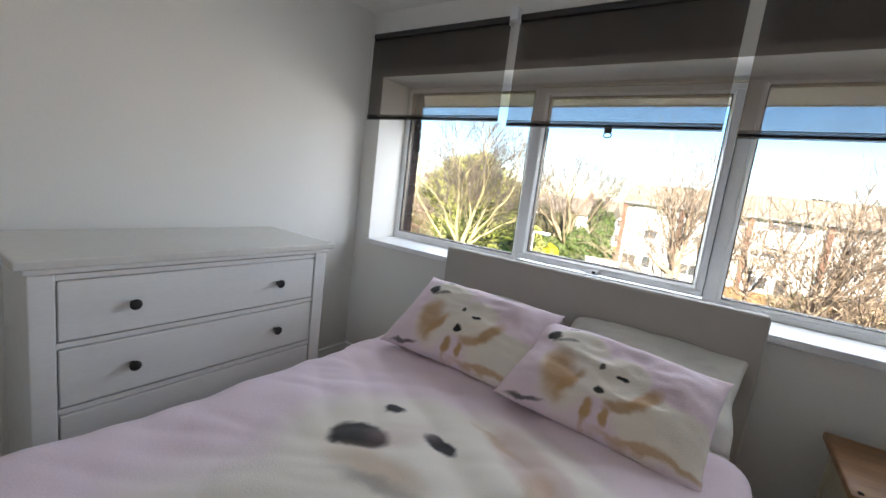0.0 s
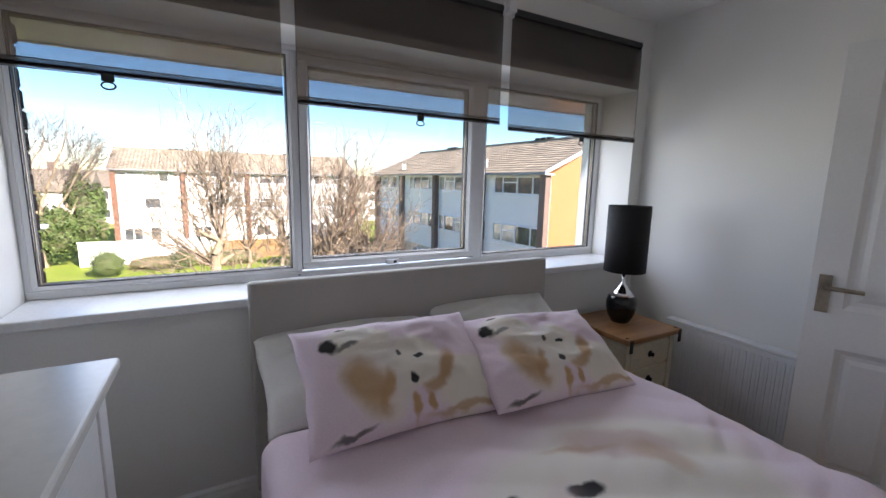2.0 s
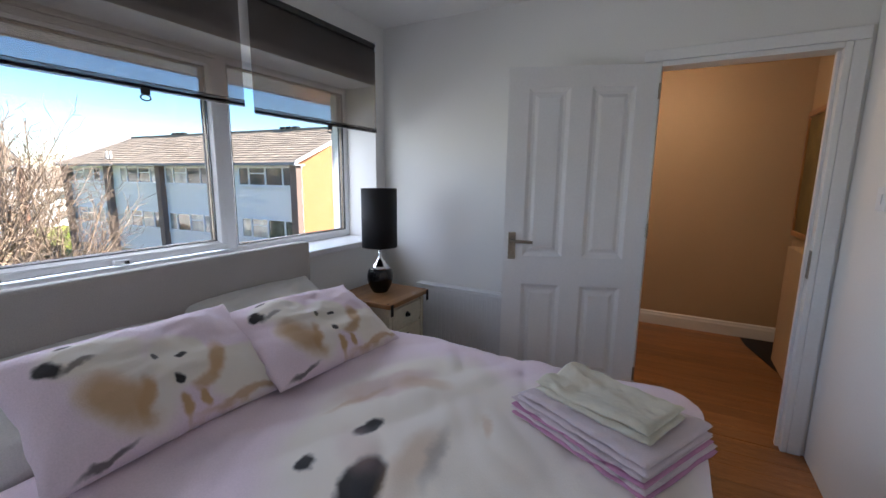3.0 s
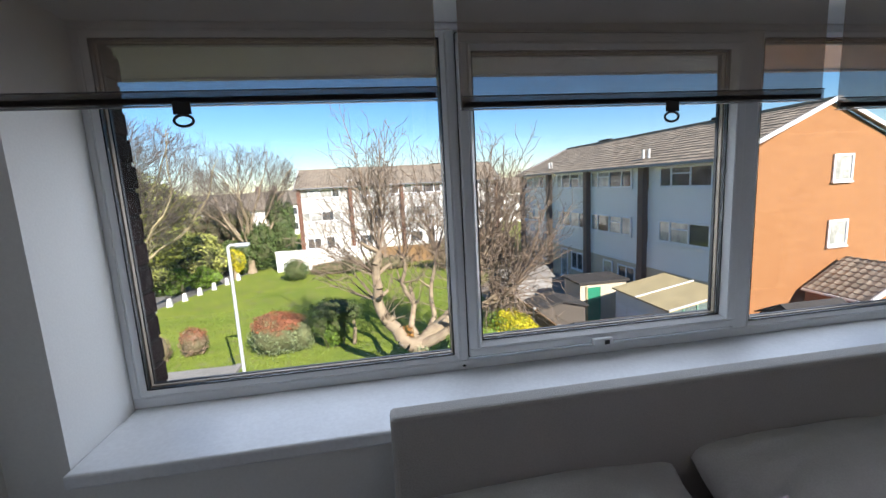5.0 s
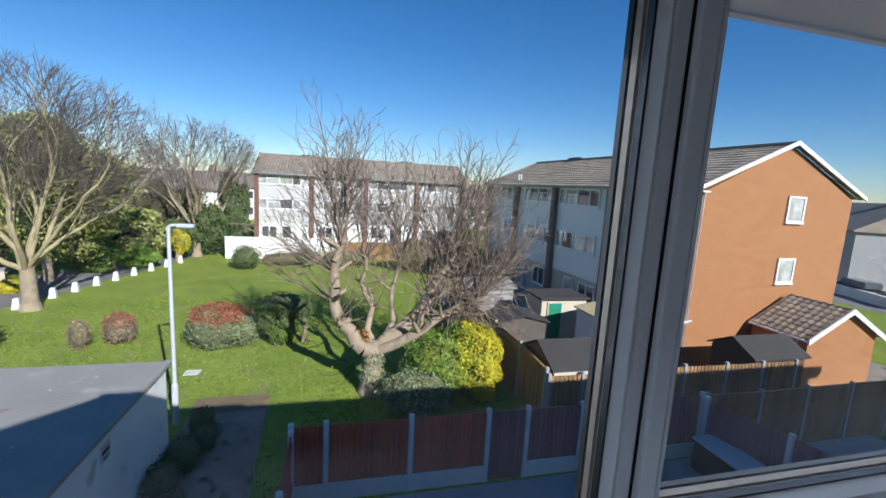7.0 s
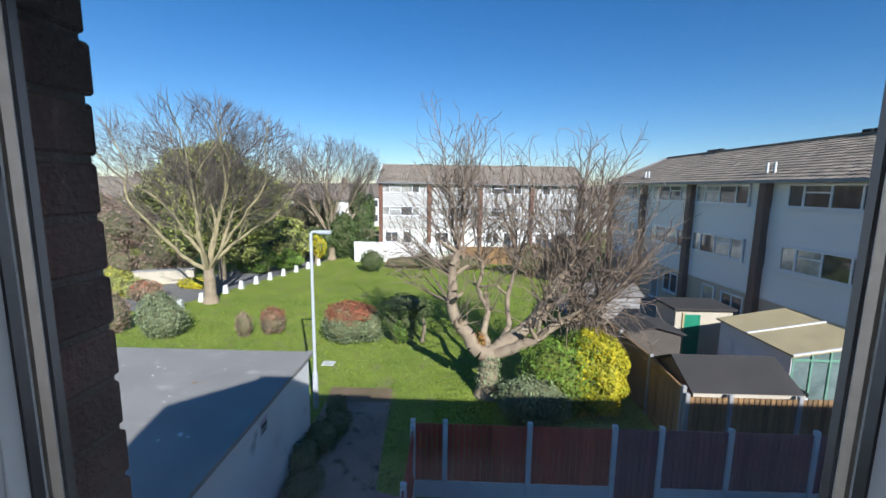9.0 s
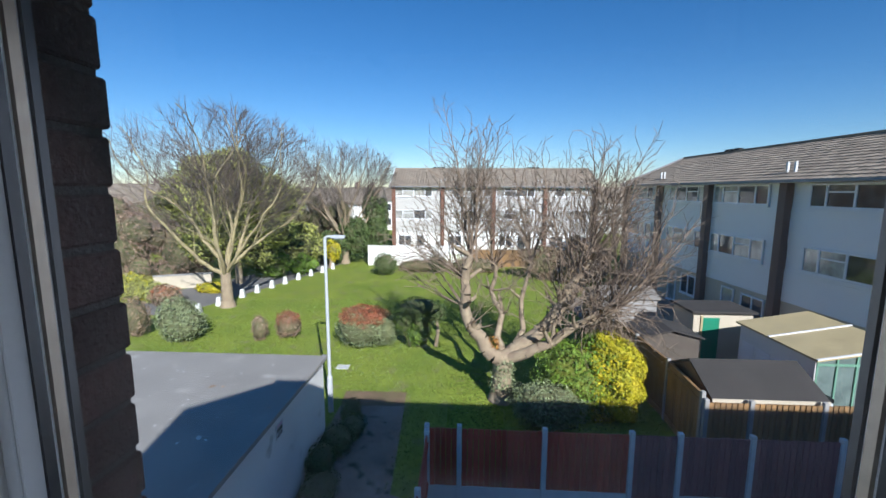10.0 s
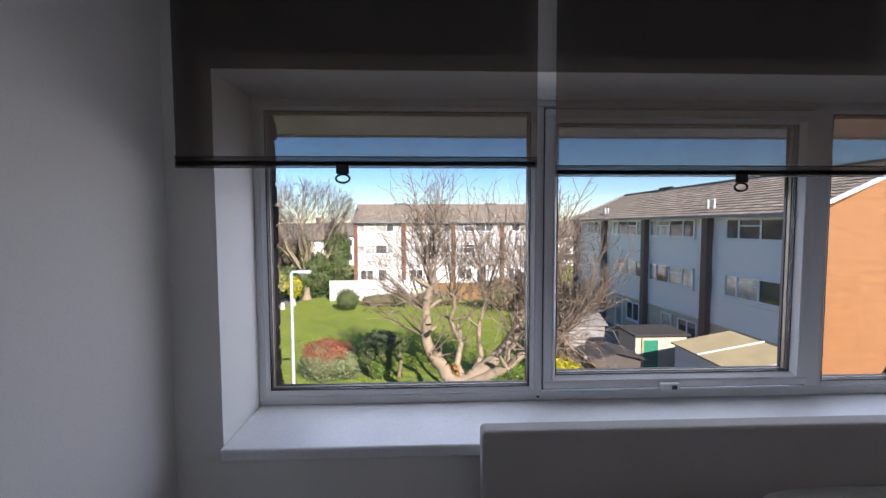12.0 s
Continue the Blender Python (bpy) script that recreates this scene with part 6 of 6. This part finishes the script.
ds_ = shrub("dark_shrub", (-2.6, 22.0), [((-0.05, 0, 1.75), (1.05, 0.85, 0.5)), ((0.5, 0.2, 1.55), (0.75, 0.7, 0.5)), ((-0.65, -0.1, 1.25), (0.5, 0.5, 0.65)), ((0.0, -0.1, 0.9), (0.55, 0.45, 0.8))], L_DARK, 4600, 0.06, "dark evergreen shrub with a bent trunk", 34, 8, ([((-0.1, -0.25, 0.75), (0.5, 0.45, 0.6)), ((-0.7, -0.1, 1.3), (0.45, 0.45, 0.5))], L_GREEN, 1100))
tubes("bent_trunk", [(Vector((0.75, 0.1, 0)), Vector((0.85, 0.0, 0.7)), 0.1, 0.085, 8), (Vector((0.85, 0.0, 0.7)), Vector((0.8, 0.05, 1.2)), 0.085, 0.07, 8), (Vector((0.8, 0.05, 1.2)), Vector((0.4, 0.1, 1.6)), 0.07, 0.05, 8)], BARK, ds_, "bare bent trunk")
shrub("small_russet_shrub", (-9.0, 22.8), [((0, 0, 0.62), (0.62, 0.55, 0.66))], L_BROWN, 1500, 0.05, "small shrub with russet tips on the lawn", 35, 6, ([((0, 0, 0.9), (0.55, 0.5, 0.42))], L_RED, 900))
shrub("small_brown_shrub", (-10.15, 22.3), [((0, 0, 0.6), (0.38, 0.33, 0.66))], L_BROWN, 800, 0.05, "small dry brown shrub on the lawn", 36, 6)
shrub("green_shrub", (-14.0, 22.3), [((-0.1, 0, 1.0), (0.95, 0.9, 1.05)), ((0.3, -0.2, 0.75), (0.95, 0.85, 0.8))], L_GREY, 4200, 0.07, "dense grey-green shrub beside the lane", 37)
shrub("dry_shrub", (-16.3, 22.4), [((0, 0, 0.95), (0.65, 0.65, 1.0))], L_BROWN, 1300, 0.06, "dry brown shrub beside the lane", 38, 10)
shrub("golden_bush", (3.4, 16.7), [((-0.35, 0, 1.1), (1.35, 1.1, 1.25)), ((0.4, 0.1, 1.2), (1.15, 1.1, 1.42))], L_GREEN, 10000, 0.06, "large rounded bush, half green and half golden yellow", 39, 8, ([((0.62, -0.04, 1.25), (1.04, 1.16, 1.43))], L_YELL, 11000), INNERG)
shrub("grey_bush", (2.0, 15.85), [((0, 0, 0.65), (1.15, 0.8, 0.7))], L_GREY, 3000, 0.06, "low grey-green bush below the tree", 40)
shrub("yellow_shrub", (-17.9, 31.2), [((0, 0, 0.3), (1.25, 0.6, 0.4))], L_YELL, 1500, 0.08, "low bright yellow flowering shrub by the lane", 41, 4)
shrub("variegated_shrub", (-21.4, 28.2), [((0, 0, 0.9), (1.4, 1.0, 1.0)), ((1.4, 0.3, 0.6), (0.8, 0.8, 0.7))], L_OLIVE, 3600, 0.08, "yellow-green variegated shrub by the lane", 42, 6, ([((0, 0, 1.0), (1.4, 1.0, 0.95))], L_YELL, 700))
shrub("russet_shrub", (-18.9, 27.9), [((0, 0, 0.6), (0.9, 0.8, 0.65))], L_BROWN, 1500, 0.08, "brown and olive shrub by the lane", 43, 6, ([((0, 0, 0.75), (0.8, 0.7, 0.5))], L_RED, 500))
shrub("path_ivy", (-4.05, 14.4), [((0, 0, 0.22), (0.5, 0.7, 0.36)), ((0.25, 0.7, 0.2), (0.4, 0.6, 0.3)), ((-0.1, -1.0, 0.3), (0.35, 0.6, 0.45)), ((0.15, -1.8, 0.15), (0.45, 0.7, 0.25)), ((0.0, 1.5, 0.2), (0.3, 0.5, 0.4))], L_DARK, 3600, 0.05, "low dark ivy along the garage wall", 44, 2)
litter = thing("leaf_litter", (0, 0, 0), "scattered dry leaves along the path's edges", "leaf litter")
rl = random.Random(77)
lv, lfc = [], []
for _ in range(900):
    e = rl.random()
    x = -4.35 + abs(rl.gauss(0, 0.25)) if e < 0.55 else (-2.35 - abs(rl.gauss(0, 0.2)) if e < 0.8 else rl.uniform(-4.4, -2.4))
    y, s, a = rl.uniform(11.5, 17.4), rl.uniform(0.02, 0.05), rl.uniform(0, 6.28)
    c_, s_ = math.cos(a) * s, math.sin(a) * s
    k = len(lv)
    z = G + 0.024
    lv += [(x - c_, y - s_, z), (x + s_ * 0.5, y - c_ * 0.5, z + 0.006), (x + c_, y + s_, z + 0.002), (x - s_ * 0.5, y + c_ * 0.5, z + 0.008)]
    lfc.append((k, k + 1, k + 2, k + 3))
lob = pydata("fallen_leaves", lv, lfc, L_BROWN, litter)
lob["kind"] = "stuff"
shrub("yard_shrub", (6.3, 11.4), [((0, 0, 0.45), (0.9, 0.5, 0.5))], L_GREY, 1500, 0.05, "low grey-green plant by the yard fence", 45, 4)
shrub("hedge_shrub", (-4.2, 39.6), [((0, 0, 0.5), (2.6, 0.8, 0.6)), ((4.5, 0, 0.6), (2.5, 0.8, 0.75))], L_BROWN, 3200, 0.08, "low brownish hedge along the far wall", 46, 4)


def evergreen(at, blobs, leaf, count, size, label, seed, name="evergreen_tree"):
    t = thing(name, (*at, G), label, "tree", "evergreens behind the green")
    rnd = random.Random(seed)
    segs = []
    branch(segs, Vector((0, 0, 0)), Vector((0, 0, 1)), max(b[0][2] for b in blobs), 0.28, rnd, 5, 0.05, 0.1, 0.4, 8)
    tubes("trunk", segs, BARK, t)
    lumps = []
    for c, rad in blobs:         # uneven outline from smaller lumps on each mass
        lumps.append((c, tuple(k * 0.85 for k in rad)))
        for _ in range(11):
            v = Vector((rnd.gauss(0, 1), rnd.gauss(0, 1), rnd.gauss(0.2, 0.9))).normalized()
            s = rnd.uniform(0.2, 0.42)
            lumps.append(((c[0] + v.x * rad[0] * 0.78, c[1] + v.y * rad[1] * 0.78, max(0.3, c[2] + v.z * rad[2] * 0.78)), (rad[0] * s, rad[1] * s * 1.2, rad[2] * s)))
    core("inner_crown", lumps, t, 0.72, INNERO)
    leaf_cloud("crown", lumps, int(count * 2.4), size * 0.85, leaf, t, seed)
    return t


evergreen((-17.6, 34.0), [((0, 0, 7.8), (3.6, 2.6, 2.1)), ((-2.8, 0, 6.4), (2.6, 2.2, 2.0)), ((2.8, 0.3, 6.4), (2.6, 2.0, 2.0)), ((0, 0, 3.8), (3.9, 2.0, 2.8))], L_OLIVE, 9000, 0.14, "broad olive-green evergreen behind the bare tree", 51)
evergreen((-13.6, 43.5), [((0, 0, 1.4), (2.2, 1.6, 1.6)), ((2.4, 0.3, 2.4), (1.5, 1.4, 2.5)), ((4.0, 1.5, 3.8), (1.4, 1.4, 3.6))], L_DARK, 8000, 0.14, "dark evergreen trees beside the far flats", 52)
evergreen((-19.5, 41.0), [((0, 0, 2.6), (3.5, 1.8, 2.6)), ((4.0, -0.5, 2.0), (2.6, 1.6, 2.2))], L_OLIVE, 6500, 0.14, "olive-green hedge trees beside the lane", 53)
evergreen((-26.0, 33.5), [((0, 0, 3.2), (3.4, 2.0, 3.3)), ((4.2, 0.5, 2.6), (2.6, 1.6, 2.8)), ((-4.5, 0.3, 3.0), (3.2, 2.0, 3.1))], leaf_mat("purple_brown_twiggy_leaf", (0.38, 0.26, 0.19), (0.27, 0.18, 0.13)), 15000, 0.08, "purple-brown twiggy hedge beside the lane", 54)
evergreen((-20.5, 47.0), [((0, 0, 3.8), (3.8, 1.6, 3.6)), ((5.2, 0, 3.4), (3.0, 1.5, 3.1)), ((-7.0, 0, 3.6), (4.2, 1.6, 3.4)), ((-14.0, 0, 3.2), (4.2, 1.6, 3.0))], leaf_mat("brown_twiggy_growth", (0.26, 0.185, 0.13), (0.2, 0.16, 0.09)), 13000, 0.1, "brown twiggy trees behind the lane", 58)
evergreen((-15.3, 36.5), [((-1.0, 0, 0.9), (2.0, 1.0, 1.1)), ((1.2, 1.6, 0.8), (1.1, 1.2, 0.9))], L_GREEN, 3500, 0.1, "green and yellow shrubs beside the lane", 55, "roadside_shrub")
evergreen((-12.8, 41.0), [((0.2, 0, 1.6), (0.8, 0.6, 1.1))], L_YELL, 900, 0.1, "yellow flowering shrub at the lane's end", 56, "flowering_shrub")
evergreen((8.6, 36.0), [((0, 0, 1.8), (2.2, 1.6, 2.0)), ((-3.0, 1.0, 1.3), (2.0, 1.2, 1.5))], L_BROWN, 4500, 0.1, "brown bare shrubs beside the flats", 57, "garden_shrub")

# stone wall piece and houses in the distance
bank = thing("boundary_wall", (-22.4, 31.5, G), "low grey-beige rendered boundary wall by the lane", "boundary wall", turn=24)
box("wall", 0, 3.6, -0.12, 0.12, 0, 0.95, CREAMW, bank)
box("coping", -0.04, 3.64, -0.17, 0.17, 0.951, 1.03, CONC, bank, "", 0.015)


def house(x, y, w, d, h, rise, label, seed, turn=0.0, wall=RENDERW):
    t = thing("house", (x, y, G), label, "house", "houses in the distance", turn=turn)
    box("wall", 0, w, 0, d, 0, h, wall, t)
    extrude_profile("roof", [(-0.4, h), (-0.4, h + 0.1), (d / 2, h + rise), (d + 0.4, h + 0.1), (d + 0.4, h)], "x", -0.3, w + 0.3, TILE, t)
    rnd = random.Random(seed)
    for k in range(max(2, int(w / 3))):
        a = (k + 0.5) * w / max(2, int(w / 3)) - 0.6
        for z in (0.9, 3.5):
            if z + 1.2 < h:
                wnd = box("window", a, a + 1.2, -0.04, -0.001, z, z + 1.15, DARKGLASS, t)
                box("frame", a - 0.06, a + 1.26, -0.03, -0.0005, z - 0.06, z + 1.21, UPVC, wnd)
    for s in (0.2, 0.8):
        box("chimney", w * s, w * s + 0.7, d / 2 - 0.3, d / 2 + 0.3, h + rise * 0.6, h + rise + 0.9, PIERM, t)
    return t


house(-50, 52, 15, 8, 5.2, 2.6, "white rendered house beyond the hedge", 1, 8)
house(-33, 62, 20, 8, 5.0, 2.4, "white terrace beyond the evergreens", 2, 3)
house(-22, 78, 18, 8, 5.2, 2.4, "white terrace in the distance", 3)
house(16, 74, 16, 8, 5.2, 2.6, "white terrace beyond the flats", 4, -4)
house(36, 80, 22, 8, 5.2, 2.6, "white terrace far beyond the flats", 5, 0)
house(-72, 68, 22, 9, 5.4, 2.6, "terrace of houses in the distance", 6, 10)

cr = thing("parked_car", (41.0, 28.0, G), "dark parked hatchback on the street beyond the gable", "car", turn=70)
cbm = bmesh.new()
for x0, x1, y0, y1, z0, z1 in ((-2.0, 2.0, -0.85, 0.85, 0.3, 0.85),):
    add_box(cbm, x0, x1, y0, y1, z0, z1, 0.12, 3)
part("body", cbm, IRON, cr, "dark painted body")
part("cabin", add_box(bmesh.new(), -1.5, 0.9, -0.72, 0.72, 0.851, 1.42, 0.16, 3), DARKGLASS, cr, "dark glazed cabin")
for x in (-1.25, 1.25):
    for y in (-0.8, 0.62):
        wl = lathe("wheel", [(0.31, 0.0), (0.31, 0.18)], BLACKP, cr, "", 18)
        wl.matrix_basis = pose(x, y + 0.18, 0.31, 90, 0, 0)
        hubm = lathe("rim", [(0.18, -0.005), (0.18, 0.185)], GALV, wl, "grey wheel rim", 14)
house(50, 26, 14, 8, 5.2, 2.6, "grey rendered house on the street beyond the gable", 7, 60, CONC)
slab("road", [(37, 6), (47, 6), (45, 46), (36, 46)], G + 0.012, ASPH, "grey asphalt street beyond the gable", "road")
fw = thing("front_wall", (38.5, 24.0, G), "low white front garden wall by the street", "garden wall", turn=68)
box("wall", 0, 9, -0.1, 0.1, 0, 0.75, RENDERW, fw)
box("coping", -0.03, 9.03, -0.14, 0.14, 0.751, 0.82, RENDERW, fw)

# distant tree line
ft = leaf_cloud("far_woods", [((-190 + 19 * k, 108 + 14 * math.sin(k * 1.7), G + 3.2), (13, 5, 3.6 + 1.3 * math.sin(k * 2.3))) for k in range(22)], 16000, 0.7, L_FAR, None, 61)
tagged(ft, "low distant line of bare trees and hedges", "woods", kind="stuff")
# Dark core: the shade within the far trees, put into its colour.
hl = core("far_woods_core", [((-190 + 19 * k, 109 + 14 * math.sin(k * 1.7), G + 2.6), (13, 4, 3.4)) for k in range(22)], None, 0.9, mat("far_wood_shade", (0.05, 0.05, 0.035), 0.95, bump=0))
tagged(hl, "shaded body of the distant trees", "woods", kind="stuff")

# ---- floorboards and bricks, piece by piece ----
fl = structure("floor", "worn orange-brown pine floorboards", "floor")


def boards(y_start, y_end, x0, x1, w, material, along_x, group_seed):
    r = random.Random(group_seed)
    a = y_start
    while a < y_end - 0.02:
        b = min(a + w, y_end)
        bm = bmesh.new()
        if along_x:
            add_box(bm, x0, x1, a + 0.0012, b - 0.0012, -0.021, r.uniform(-0.0015, 0.0), 0.0015, 1)
        else:
            add_box(bm, a + 0.0012, b - 0.0012, x0, x1, -0.021, r.uniform(-0.0015, 0.0), 0.0015, 1)
        part("plank", bm, material, fl)
        a = b


boards(XW, XE - 0.002, YS, YN - 0.001, 0.118, OAK, False, 1)
boards(XE, 3.65, 1.446, 2.95, 0.118, OAK, False, 2)

# bricks of the corner pier beside the window
BR_Z0, BR_N = 0.18, 24
br_face = bmesh.new()
add_box(br_face, -0.1075, 0.1075, -0.05, 0.05, -0.0325, 0.0325, 0.004, 1)
me_s = bpy.data.meshes.new("brick")
br_face.to_mesh(me_s)
br_face.free()
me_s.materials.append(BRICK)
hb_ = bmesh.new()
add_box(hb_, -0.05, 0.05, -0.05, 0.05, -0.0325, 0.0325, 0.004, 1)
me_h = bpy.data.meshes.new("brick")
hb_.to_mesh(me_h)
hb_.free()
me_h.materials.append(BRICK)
rb = random.Random(12)
for k in range(BR_N):
    z = BR_Z0 + k * 0.075
    if z > 1.84:
        break
    off = 0.0 if k % 2 else 0.1125
    jx, jy = rb.uniform(-0.003, 0.003), rb.uniform(-0.003, 0.003)
    if k % 2:
        row = [(-1.1475 + jx, me_s), (-1.3725, me_s)]
    else:
        row = [(-1.09 + jx, me_h), (-1.2575, me_s), (-1.42, me_h)]
    for x, me in row:
        b = new("brick", me)
        b.parent = ob_
        b.matrix_basis = pose(x, YO - 0.048 + jy, z, 0, 0, rb.uniform(-0.4, 0.4))
